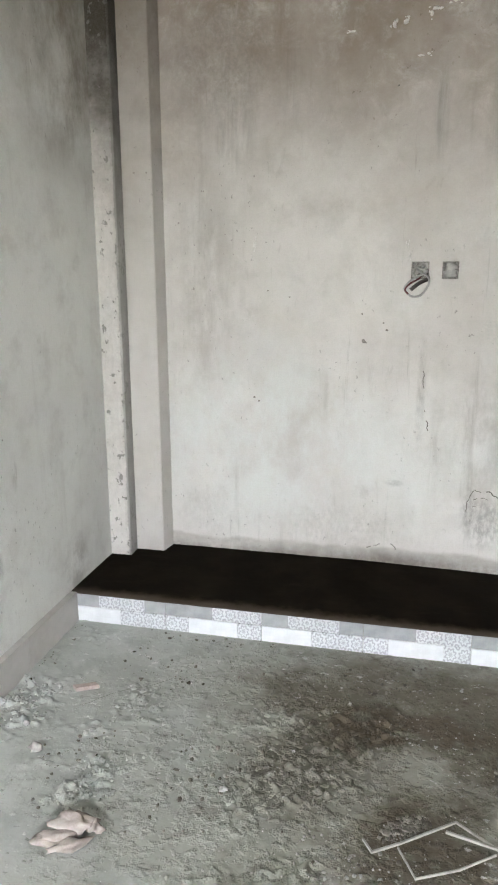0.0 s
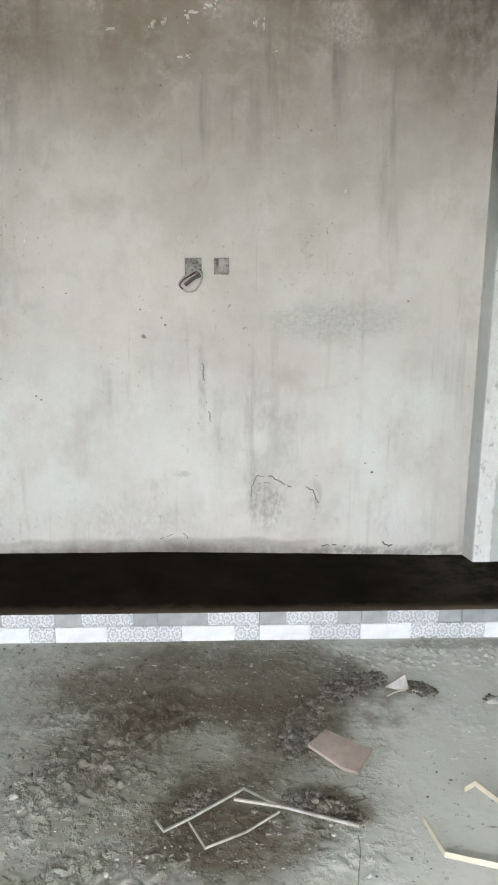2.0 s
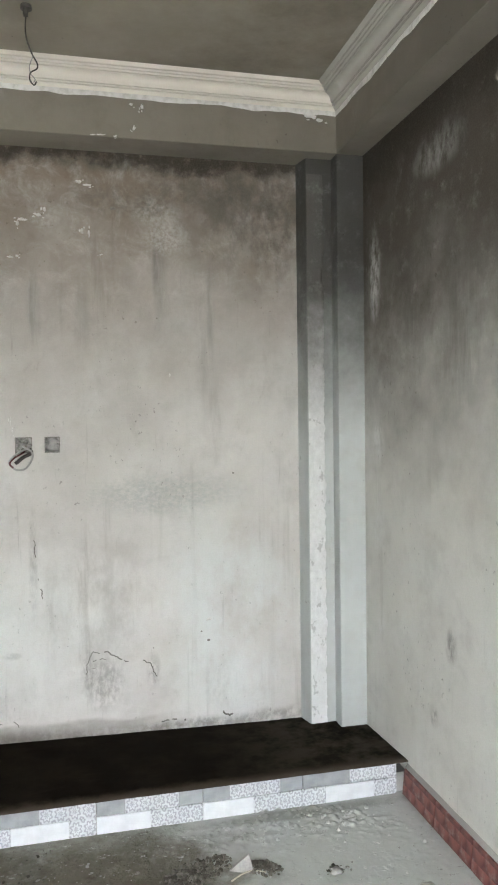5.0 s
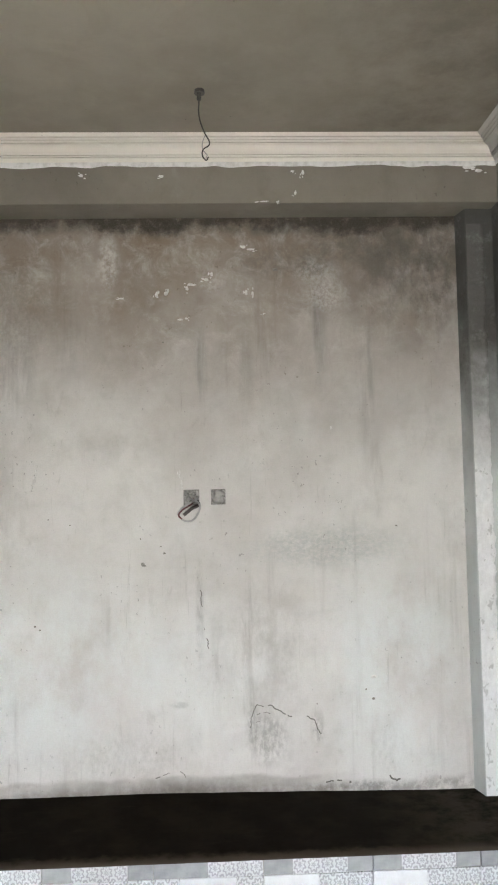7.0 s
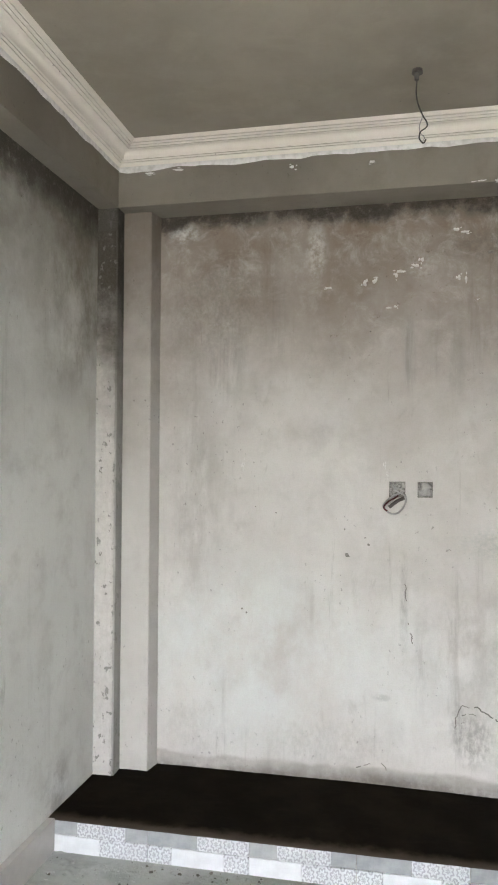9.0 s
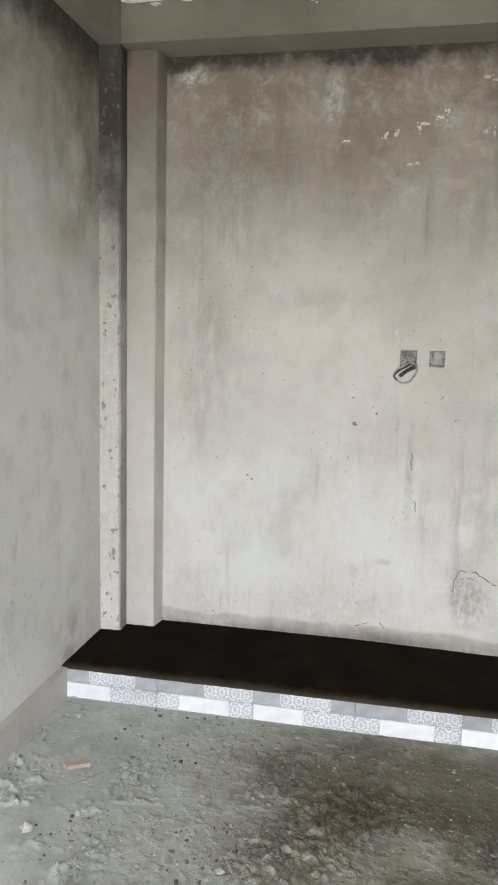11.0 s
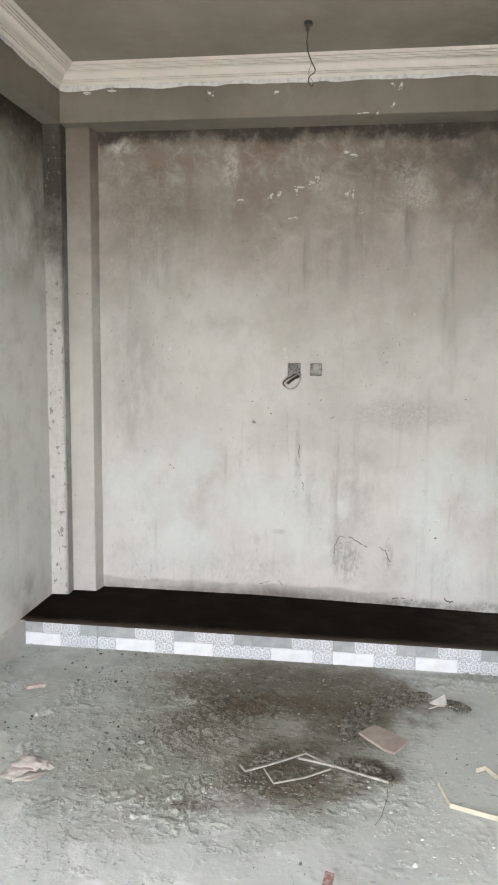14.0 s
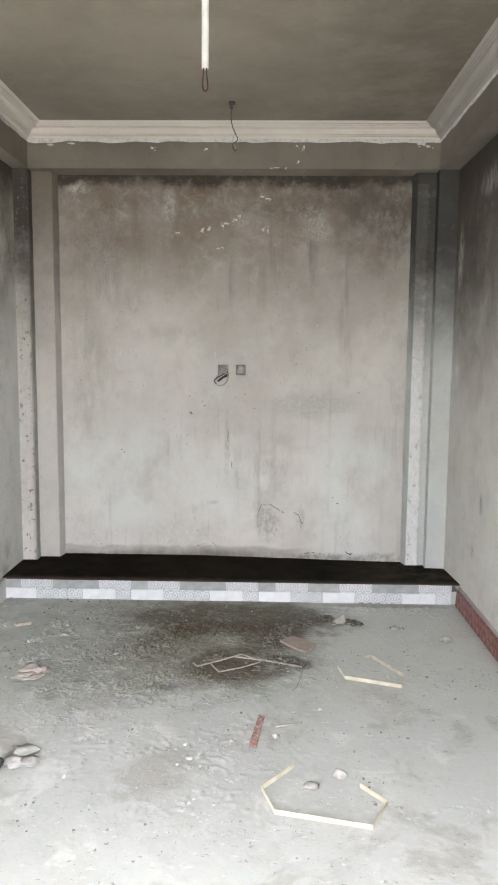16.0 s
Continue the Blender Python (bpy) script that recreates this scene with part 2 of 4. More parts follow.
RIGHT_STAINS = [
    (3.36, 2.45, 0.09, 0.3, 0.75, CHALK, 22, 0.6), (3.33, 1.62, 0.10, 0.16, 0.8, CHALK, 22, 0.6), (3.33, 1.22, 0.09, 0.2, 0.6, CHALK, 26, 0.6), (3.3, 0.7, 0.08, 0.14, 0.5, CHALK, 26, 0.6),
    (2.9, 2.35, 0.25, 0.5, 0.45, GREY, 18, 0.12), (2.5, 2.2, 0.25, 0.6, 0.4, GREY, 18, 0.12), (2.6, 0.8, 0.06, 0.1, 0.6, GREY, 40, 0.4), (2.75, 0.45, 0.05, 0.06, 0.6, GREY, 40, 0.6),
    (2.3, 3.0, 1.6, 0.16, 0.8, GREY, 6, 1), (2.7, 2.86, 0.3, 0.12, 0.5, CHALK, 14, 0.5),
]
LEFT_STAINS = [
    (2.3, 3.03, 1.4, 0.16, 0.85, GREY, 6, 1), (3.3, 2.6, 0.6, 0.7, 0.75, (0.15, 0.125, 0.08), 2.6, 0.7), (3.1, 0.25, 0.2, 0.2, 0.45, GREY, 9, 1), (2.6, 0.85, 0.03, 0.1, 0.55, GREY, 30, 0.2), (2.45, 0.5, 0.03, 0.08, 0.5, GREY, 30, 0.2),
    (2.7, 1.2, 0.6, 0.6, 0.3, CHALK, 4, 0.6),
]
WALL = plaster("back_wall_plaster", (0.75, 0.735, 0.71), (0.575, 0.55, 0.52), 0.75, 2.5, soot_shade_wide=1.7, soot_shade=(0.165, 0.108, 0.056), soot_shade_amount=0.85, blots=BACK_STAINS_AND_LIGHT, band=(3.0, 0.1, 0.9), mottled=(0.08, 0.56), foot=0.215)
SIDE_L = plaster("left_wall_plaster", (0.8, 0.815, 0.79), (0.69, 0.70, 0.675), 0.35, 2.6, soot_shade_wide=1.4, soot_shade=(0.13, 0.105, 0.056), soot_shade_amount=0.85, across=1, blots=LEFT_STAINS, band=(2.86, 0.2, 0.88))
# Its mould runs lower and blacker to paint shade on the right wall's top.
SIDE_R = plaster("right_wall_plaster", (0.75, 0.75, 0.71), (0.63, 0.62, 0.575), 0.45, 1.92, soot_shade_wide=1.5, soot_shade=(0.055, 0.042, 0.028), soot_shade_amount=0.92, across=1, blots=RIGHT_STAINS, band=(2.72, 0.3, 0.9))
PILLAR = plaster("pilaster_plaster", (0.68, 0.665, 0.635), (0.57, 0.55, 0.515), 0.4, 2.4, soot_shade_wide=1.4, grit=0.2, soot_shade=(0.14, 0.1, 0.06), soot_shade_amount=0.8)
# Bare plaster under the coat, darkened for shade on the return face.
PILLAR_L = plaster("bare_shaded_plaster", (0.46, 0.455, 0.43), (0.36, 0.355, 0.335), 0.3, 2.25, soot_shade_wide=0.9, grit=0.4, soot_shade=(0.05, 0.044, 0.032), soot_shade_amount=0.92, chips=0.4)
PILLAR_R = plaster("grey_pilaster_plaster", (0.62, 0.65, 0.64), (0.52, 0.55, 0.54), 0.2, 2.1, soot_shade_wide=1.3, grit=0.12, soot_shade=(0.04, 0.036, 0.03), soot_shade_amount=0.92)
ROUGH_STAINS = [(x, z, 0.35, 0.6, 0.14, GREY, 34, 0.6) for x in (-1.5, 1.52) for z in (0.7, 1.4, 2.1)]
ROUGH_L = plaster("pocked_pilaster_plaster", (0.72, 0.705, 0.68), (0.62, 0.6, 0.57), 0.3, 2.25, soot_shade_wide=0.7, grit=0.3, soot_shade_amount=0.96, soot_shade=(0.05, 0.042, 0.028), blots=ROUGH_STAINS, chips=0.8)
ROUGH = plaster("rough_pilaster_plaster", (0.88, 0.89, 0.89), (0.8, 0.81, 0.81), 0.2, 2.15, soot_shade_wide=0.9, grit=0.2, patch=(0.7, 0.7, 0.69), soot_shade_amount=0.92, soot_shade=(0.06, 0.055, 0.045), blots=ROUGH_STAINS, chips=0.38, flecked=0.15)
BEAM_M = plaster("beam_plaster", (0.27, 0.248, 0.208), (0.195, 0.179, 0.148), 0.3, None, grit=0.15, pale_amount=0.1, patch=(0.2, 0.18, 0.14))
# One wide dark area paints the ceiling's shade towards the right and back.
CEILING_SHADE = [(1.6, 3.4, 1.5, 2.0, 0.6, (0.13, 0.112, 0.082), 1.1, 1.0)]
CEILING_M = plaster("ceiling_plaster", (0.345, 0.313, 0.258), (0.26, 0.235, 0.19), 0.0, None, grit=0.1, patch=(0.36, 0.325, 0.26), pale_amount=0.0, flecked=0.0, blots=CEILING_SHADE)
DULL = plaster("greyish_cornice_plaster", (0.5, 0.485, 0.44), (0.42, 0.405, 0.365), 0.1, None, grit=0.15, patch=(0.46, 0.445, 0.4), flecked=0.1)
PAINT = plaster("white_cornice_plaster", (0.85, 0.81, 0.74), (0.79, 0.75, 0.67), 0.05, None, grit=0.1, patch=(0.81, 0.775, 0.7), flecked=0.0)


def splash_mat():
    m = Nodes("splashed_white_plaster", 0.8)
    return m.done(m.mix(m.ramp(m.noise(30, 5), 0.4, 0.7), (0.8, 0.79, 0.77), (0.62, 0.61, 0.58)), m.bump(m.noise(60), 0.4, 0.004))


def dark_mark_mat():
    m = Nodes("dirty_crack", 0.9)
    return m.done(m.mix(m.noise(40), (0.1, 0.095, 0.085), (0.25, 0.24, 0.22)))


def floor_mat():
    m = Nodes("dusty_concrete_floor", 0.85, spec=0.2)
    x, y, z = m.xyz()

    def spot(cx, cy, rx, ry, wild, turn=0.0):
        """A ragged-edged area of the floor, 1 inside and 0 outside."""
        c, s = math.cos(turn), math.sin(turn)
        px, py = m.math("SUBTRACT", x, cx), m.math("SUBTRACT", y, cy)
        dx = m.math("DIVIDE", m.math("ADD", m.math("MULTIPLY", px, c), m.math("MULTIPLY", py, s)), rx)
        dy = m.math("DIVIDE", m.math("SUBTRACT", m.math("MULTIPLY", py, c), m.math("MULTIPLY", px, s)), ry)
        d = m.math("SQRT", m.math("ADD", m.math("MULTIPLY", dx, dx), m.math("MULTIPLY", dy, dy)))
        return m.ramp(m.math("ADD", d, m.math("MULTIPLY", edge, wild)), 1.2, 0.55)

    edge = m.math("SUBTRACT", m.noise(3.4, 8, 0.7), 0.5)
    big = m.noise(1.5, 5, 0.6)
    mid = m.noise(5.5, 6, 0.62, distort=0.4)
    color = m.mix(m.ramp(big, 0.36, 0.64), (0.52, 0.545, 0.52), (0.42, 0.44, 0.41))
    color = m.mix(m.math("MULTIPLY", m.ramp(mid, 0.48, 0.6), 0.6), color, (0.36, 0.373, 0.35))
    # smooth pale cement skim along the right, lightened to make up for weak light
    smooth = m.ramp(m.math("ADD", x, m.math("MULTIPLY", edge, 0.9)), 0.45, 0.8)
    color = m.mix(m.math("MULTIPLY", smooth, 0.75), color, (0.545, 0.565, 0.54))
    # grey-green trodden mortar over the back and the left
    soil = m.ramp(m.math("ADD", m.math("MULTIPLY_ADD", x, -0.42, y), m.math("MULTIPLY", edge, 1.6)), 1.25, 1.85)
    soil = m.math("MULTIPLY", soil, m.ramp(m.math("ADD", x, m.math("MULTIPLY", edge, 0.6)), 0.85, 0.45))
    soil = m.math("MULTIPLY", soil, m.ramp(m.math("ADD", x, m.math("MULTIPLY", edge, 1.4)), -1.35, -0.15))
    color = m.mix(m.math("MULTIPLY", soil, 0.8), color, (0.265, 0.27, 0.222))
    skin = m.ramp(m.noise(4.6, 5, 0.6, m.scaled((1, 1, 1), (6, 1, 3)), 0.6), 0.54, 0.66)
    color = m.mix(m.math("MULTIPLY", m.math("MULTIPLY", skin, soil), 0.5), color, (0.425, 0.44, 0.40))
    # Dark blotches paint the shade of crevices between the mortar lumps.
    grime_shade = m.ramp(m.noise(9, 7, 0.7, m.scaled((1, 1.3, 1))), 0.52, 0.66)
    color = m.mix(m.math("MULTIPLY", m.math("MULTIPLY", grime_shade, soil), 0.6), color, (0.15, 0.15, 0.125))
    # brown damp in front of the step and under the strips
    inner = m.ramp(m.noise(7, 7, 0.72, m.scaled((1, 1, 1), (3, 3, 3))), 0.22, 0.52)
    # Spots beside the rubble heaps also put the heaps' shade into the colour.
    for cx, cy, rx, ry, amount, wild, turn in ((0.14, 2.64, 0.78, 0.36, 0.74, 1.9, 0.0), (0.05, 2.50, 0.34, 0.12, 0.7, 1.6, 0.0), (-0.15, 2.15, 0.35, 0.3, 0.4, 1.9, 0.2), (0.42, 2.42, 0.28, 0.22, 0.6, 1.4, 0.5), (0.12, 2.03, 0.30, 0.12, 0.8, 0.9, 0.5), (0.17, 1.83, 0.33, 0.17, 0.88, 0.8, 0.15),
                                              (0.50, 1.98, 0.16, 0.08, 0.8, 1.0, -0.4), (0.43, 2.36, 0.10, 0.22, 0.6, 1.2, -0.35), (-0.10, 1.62, 0.22, 0.05, 0.7, 1.4, 0.1), (-0.30, 2.30, 0.30, 0.14, 0.4, 1.8, 0.3), (1.2, 2.96, 0.5, 0.05, 0.4, 1.8, 0.0)):
        color = m.mix(m.math("MULTIPLY", m.math("MULTIPLY", spot(cx, cy, rx, ry, wild, turn), inner), amount), color, (0.10, 0.083, 0.056))
    pool = m.ramp(m.noise(12, 6, 0.7, m.scaled((1, 1.4, 1), (1, 7, 2))), 0.56, 0.66)
    color = m.mix(m.math("MULTIPLY", m.math("MULTIPLY", pool, spot(0.12, 2.2, 0.6, 0.7, 1.4)), 0.55), color, (0.075, 0.063, 0.045))
    # dry cement dust towards the open front
    front = m.ramp(m.math("ADD", y, m.math("MULTIPLY", edge, 1.5)), 1.75, 1.2)
    color = m.mix(m.math("MULTIPLY", front, 0.6), color, (0.50, 0.515, 0.51))
    dust = m.ramp(m.noise(3.6, 7, 0.68, m.scaled((1, 1, 1), (4, 9, 0)), 0.5), 0.54, 0.66)
    color = m.mix(m.math("MULTIPLY", m.math("MULTIPLY", dust, front), 0.75), color, (0.62, 0.625, 0.61))
    worn = m.ramp(m.noise(2.7, 8, 0.64, m.scaled((1, 1, 1), (7, 3, 2)), 0.4), 0.52, 0.63)
    color = m.mix(m.math("MULTIPLY", m.math("MULTIPLY", worn, front), 0.7), color, (0.36, 0.352, 0.325))
    scratch = m.ramp(m.noise(1.0, 5, 0.7, m.scaled((9, 60, 20), (2, 2, 2))), 0.66, 0.72)
    color = m.mix(m.math("MULTIPLY", scratch, 0.5), color, (0.22, 0.22, 0.2))
    specks = m.math("MULTIPLY", m.ramp(m.noise(42, 4, 0.7), 0.63, 0.69), m.ramp(m.noise(3.2, 4), 0.45, 0.6))
    color = m.mix(m.math("MULTIPLY", specks, 0.55), color, (0.17, 0.17, 0.15))
    spots = m.math("MULTIPLY", m.ramp(m.voronoi(44), 0.15, 0.09), m.ramp(m.noise(5, 3), 0.5, 0.58))
    color = m.mix(m.math("MULTIPLY", spots, 0.45), color, (0.66, 0.66, 0.64))
    # torn white flakes of skim and dark nicks between them
    torn = m.math("MULTIPLY", m.ramp(m.noise(17, 7, 0.72, m.scaled((1, 1.5, 1), (5, 2, 7))), 0.6, 0.655), m.ramp(m.noise(2.4, 4, 0.6, m.scaled((1, 1, 1), (9, 9, 1))), 0.44, 0.58))
    color = m.mix(m.math("MULTIPLY", torn, 0.6), color, (0.7, 0.705, 0.69))
    nicks = m.math("MULTIPLY", m.ramp(m.noise(21, 6, 0.7, m.scaled((0.8, 1.7, 1), (1, 6, 4))), 0.615, 0.66), m.ramp(m.noise(2.0, 4, 0.6, m.scaled((1, 1, 1), (3, 2, 8))), 0.42, 0.56))
    color = m.mix(m.math("MULTIPLY", nicks, 0.6), color, (0.16, 0.157, 0.14))
    flake = m.ramp(m.noise(6.5, 6, 0.62, m.scaled((1, 1, 1), (2, 5, 1))), 0.5, 0.56)
    rubbly = m.math("MULTIPLY", m.ramp(m.noise(19, 5, 0.6), 0.45, 0.68), m.math("ADD", soil, 0.04))
    n0 = m.bump(flake, 0.14, 0.006)
    n1 = m.bump(rubbly, 0.7, 0.016, n0)
    n2 = m.bump(m.noise(80, 4, 0.6), 0.12, 0.003, n1)
    n3 = m.bump(m.math("SUBTRACT", torn, nicks), 0.5, 0.006, n2)
    return m.done(color, n3)


def slab_mat():
    m = Nodes("black_stone_slab", 0.8, spec=0.02)
    color = m.mix(m.ramp(m.noise(5, 6), 0.35, 0.7), (0.008, 0.006, 0.004), (0.015, 0.0112, 0.0075))
    dust = m.ramp(m.noise(1.0, 6, 0.7, m.scaled((5, 14, 5))), 0.54, 0.8)
    color = m.mix(m.math("MULTIPLY", dust, 0.3), color, (0.035, 0.028, 0.021))
    worn = m.math("MULTIPLY", m.ramp(m.xyz()[0], 0.7, 1.6), m.ramp(m.noise(6, 7, 0.7), 0.35, 0.62))
    color = m.mix(m.math("MULTIPLY", worn, 0.7), color, (0.075, 0.064, 0.047))
    lip = m.ramp(m.math("ADD", m.xyz()[1], m.math("MULTIPLY", m.math("SUBTRACT", m.noise(12, 5), 0.5), 0.12)), 3.09, 3.02)
    color = m.mix(m.math("MULTIPLY", lip, 0.6), color, (0.075, 0.06, 0.046))
    return m.done(color, m.bump(m.noise(60, 5), 0.15, 0.003), m.math("MULTIPLY_ADD", m.noise(8, 4), 0.25, 0.6))


def tile_mat(name, a, b, rough=0.35, emboss=False):
    m = Nodes(name, rough, spec=0.5)
    color = m.mix(m.ramp(m.noise(14, 6, 0.65), 0.35, 0.7), a, b)
    color = m.mix(m.math("MULTIPLY", m.each(), 0.12), color, (0.9, 0.92, 0.94))
    if emboss:
        # rosettes of printed relief, eight to a panel
        x, y, z = m.xyz()
        wob = m.math("MULTIPLY", m.math("SUBTRACT", m.noise(70, 3), 0.5), 0.22)
        u = m.math("SUBTRACT", m.math("FRACT", m.math("DIVIDE", x, 0.0572)), 0.5)
        v = m.math("SUBTRACT", m.math("FRACT", m.math("DIVIDE", z, 0.0735)), 0.5)
        r = m.math("ADD", m.math("SQRT", m.math("ADD", m.math("MULTIPLY", u, u), m.math("MULTIPLY", v, v))), wob)
        petal = m.math("COSINE", m.math("MULTIPLY", m.math("ARCTAN2", v, u), 8.0))
        lace = m.math("SINE", m.math("ADD", m.math("MULTIPLY", r, 22.0), m.math("MULTIPLY", petal, 1.3)))
        color = m.mix(m.math("MULTIPLY", m.ramp(lace, -0.1, 0.5), 0.62), color, (0.27, 0.285, 0.315))
        return m.done(color, m.bump(lace, 0.35, 0.003))
    return m.done(color, m.bump(m.noise(60, 4), 0.08, 0.003))


def red_tile_mat():
    m = Nodes("red_scallop_tile", 0.4, spec=0.5)
    x, y, z = m.xyz()
    row = m.math("FLOOR", m.math("DIVIDE", z, 0.05))
    u = m.math("FRACT", m.math("ADD", m.math("DIVIDE", y, 0.085), m.math("MULTIPLY", row, 0.5)))
    u = m.math("ABSOLUTE", m.math("SUBTRACT", u, 0.5))
    v = m.math("FRACT", m.math("DIVIDE", z, 0.05))
    arc = m.math("SUBTRACT", v, m.math("MULTIPLY", m.math("MULTIPLY", u, u), 3.2))
    shell = m.ramp(arc, -0.25, 0.75)
    color = m.mix(shell, (0.11, 0.03, 0.028), (0.30, 0.105, 0.085))
    color = m.mix(m.math("MULTIPLY", m.ramp(m.noise(60, 5, 0.7), 0.42, 0.62), 0.55), color, (0.2, 0.075, 0.065))
    color = m.mix(m.math("MULTIPLY", m.ramp(m.noise(22, 6, 0.7), 0.5, 0.72), 0.55), color, (0.36, 0.32, 0.3))
    return m.done(color, m.bump(arc, 0.4, 0.004))


def simple(name, a, b, rough=0.7, scale=25, metal=0.0, bump=0.2, island=False):
    m = Nodes(name, rough, metal)
    color = m.mix(m.ramp(m.noise(scale, 5, 0.65), 0.35, 0.68), a, b)
    if island:
        color = m.mix(m.island(), color, (b[0] * 0.55, b[1] * 0.55, b[2] * 0.53))
    return m.done(color, m.bump(m.noise(scale * 4, 4), bump, 0.003))


POCK = simple("grey_pit", (0.3, 0.285, 0.26), (0.2, 0.19, 0.17), 0.9, 80)
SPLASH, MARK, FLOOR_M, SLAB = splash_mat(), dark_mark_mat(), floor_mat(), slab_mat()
T_PLAIN = tile_mat("grey_slate_tile", (0.27, 0.285, 0.3), (0.37, 0.385, 0.4))
T_WHITE = tile_mat("pale_marble_tile", (0.76, 0.78, 0.81), (0.66, 0.68, 0.71))
T_LACE = tile_mat("embossed_white_tile", (0.68, 0.70, 0.73), (0.58, 0.6, 0.63), emboss=True)
T_IVORY = tile_mat("ivory_skirting_tile", (0.52, 0.5, 0.475), (0.47, 0.455, 0.43))
RED = red_tile_mat()
CREAM = simple("cream_edging_strip", (0.6, 0.57, 0.46), (0.45, 0.42, 0.32), 0.6, 12)
GREYSTRIP = simple("dusty_plastic_strip", (0.42, 0.41, 0.375), (0.28, 0.275, 0.25), 0.7)
REDDUST = simple("dusty_red_tile", (0.27, 0.11, 0.09), (0.42, 0.35, 0.32), 0.7, 55)
PINKTILE = simple("pinkish_clay_tile_back", (0.42, 0.355, 0.31), (0.35, 0.295, 0.26), 0.85)
PALE = simple("pale_cement_lump", (0.5, 0.485, 0.46), (0.33, 0.325, 0.31), 0.9, 30)
CHIPWOOD = simple("brown_wood_chip", (0.5, 0.43, 0.385), (0.38, 0.32, 0.285), 0.9, 30)
GRIT = simple("floor_grit", (0.46, 0.46, 0.44), (0.34, 0.34, 0.32), 0.95, 40, island=True)
SOIL = simple("dark_rubble", (0.29, 0.275, 0.24), (0.13, 0.122, 0.1), 0.95, 40, island=True)
CHIPS = simple("white_chips", (0.62, 0.62, 0.6), (0.46, 0.46, 0.44), 0.9, 40, island=True)
BOXRIM = simple("cement_smeared_box_rim", (0.36, 0.345, 0.32), (0.16, 0.15, 0.135), 0.8, 70)
STEEL = simple("galvanised_box_metal", (0.5, 0.49, 0.46), (0.16, 0.155, 0.145), 0.6, 60, 0.2)
DARKSTEEL = simple("tarnished_metal", (0.1, 0.095, 0.085), (0.05, 0.05, 0.045), 0.6, 40, 0.2)
PVC = simple("white_pvc_conduit", (0.78, 0.78, 0.75), (0.7, 0.7, 0.66), 0.4, 8, bump=0.02)
REDWIRE = simple("red_insulated_wire", (0.15, 0.045, 0.045), (0.1, 0.03, 0.03), 0.5)
DARKWIRE = simple("dark_insulated_wire", (0.06, 0.055, 0.05), (0.1, 0.09, 0.08), 0.5)
GREYWIRE = simple("grey_insulated_wire", (0.45, 0.45, 0.43), (0.34, 0.34, 0.33), 0.5)
BLACK = simple("black_rubber_scrap", (0.02, 0.02, 0.02), (0.05, 0.05, 0.05), 0.6)
EARTH = simple("outdoor_ground", (0.17, 0.16, 0.14), (0.12, 0.115, 0.1), 0.95, 2)
MORTAR = plaster("mortar_fillet", (0.42, 0.42, 0.4), (0.34, 0.34, 0.32), 0.1, None, grit=0.5)


# ---- mesh helpers ----
def link(name, bm, material, parent=None, smooth=False):
    me = bpy.data.meshes.new(name)
    bmesh.ops.recalc_face_normals(bm, faces=bm.faces)
    bm.to_mesh(me)
    bm.free()
    if smooth:
        me.shade_smooth()
    me.materials.append(material)
    ob = new(name, me)
    if parent is not None:
        ob.parent = parent
    return ob


def part(name, bm, material, parent, label="", smooth=False):
    ob = link(name, bm, material, parent, smooth)
    return tagged(ob, label) if label else ob


def box(bm, lo, hi, bevel=0.0):
    c = [(a + b) / 2 for a, b in zip(lo, hi)]
    s = [b - a for a, b in zip(lo, hi)]
    r = bmesh.ops.create_cube(bm, size=1, matrix=Matrix.Translation(c) @ Matrix.Diagonal((*s, 1)))
    if bevel:
        edges = list({e for v in r["verts"] for e in v.link_edges})
        bmesh.ops.bevel(bm, geom=edges, offset=bevel, segments=2, affect="EDGES", profile=0.6)
    return bm


def boxed(lo, hi, bevel=0.0):
    return box(bmesh.new(), lo, hi, bevel)


def tube(bm, pts, radius, sides=8):
    """A round tube swept along points."""
    pts = [Vector(p) for p in pts]
    rings = []
    for i, p in enumerate(pts):
        d = (pts[min(i + 1, len(pts) - 1)] - pts[max(i - 1, 0)]).normalized()
        a = d.orthogonal().normalized() if not rings else (axis - d * axis.dot(d)).normalized()
        axis = a
        b = d.cross(a)
        rings.append([bm.verts.new(p + (a * math.cos(k * 2 * math.pi / sides) + b * math.sin(k * 2 * math.pi / sides)) * radius) for k in range(sides)])
    for r, s in zip(rings, rings[1:]):
        for k in range(sides):
            bm.faces.new((r[k], r[(k + 1) % sides], s[(k + 1) % sides], s[k]))
    bm.faces.new(rings[0]), bm.faces.new(rings[-1])
    return bm


def smoothed(pts, steps=6):
    """A Catmull-Rom line through points."""
    p = [Vector(q) for q in pts]
    p = [p[0] * 2 - p[1]] + p + [p[-1] * 2 - p[-2]]
    out = []
    for i in range(1, len(p) - 2):
        for k in range(steps):
            t = k / steps
            out.append(0.5 * (2 * p[i] + (p[i + 1] - p[i - 1]) * t + (2 * p[i - 1] - 5 * p[i] + 4 * p[i + 1] - p[i + 2]) * t * t + (3 * p[i] - p[i - 1] - 3 * p[i + 1] + p[i + 2]) * t ** 3))
    return out + [p[-2]]


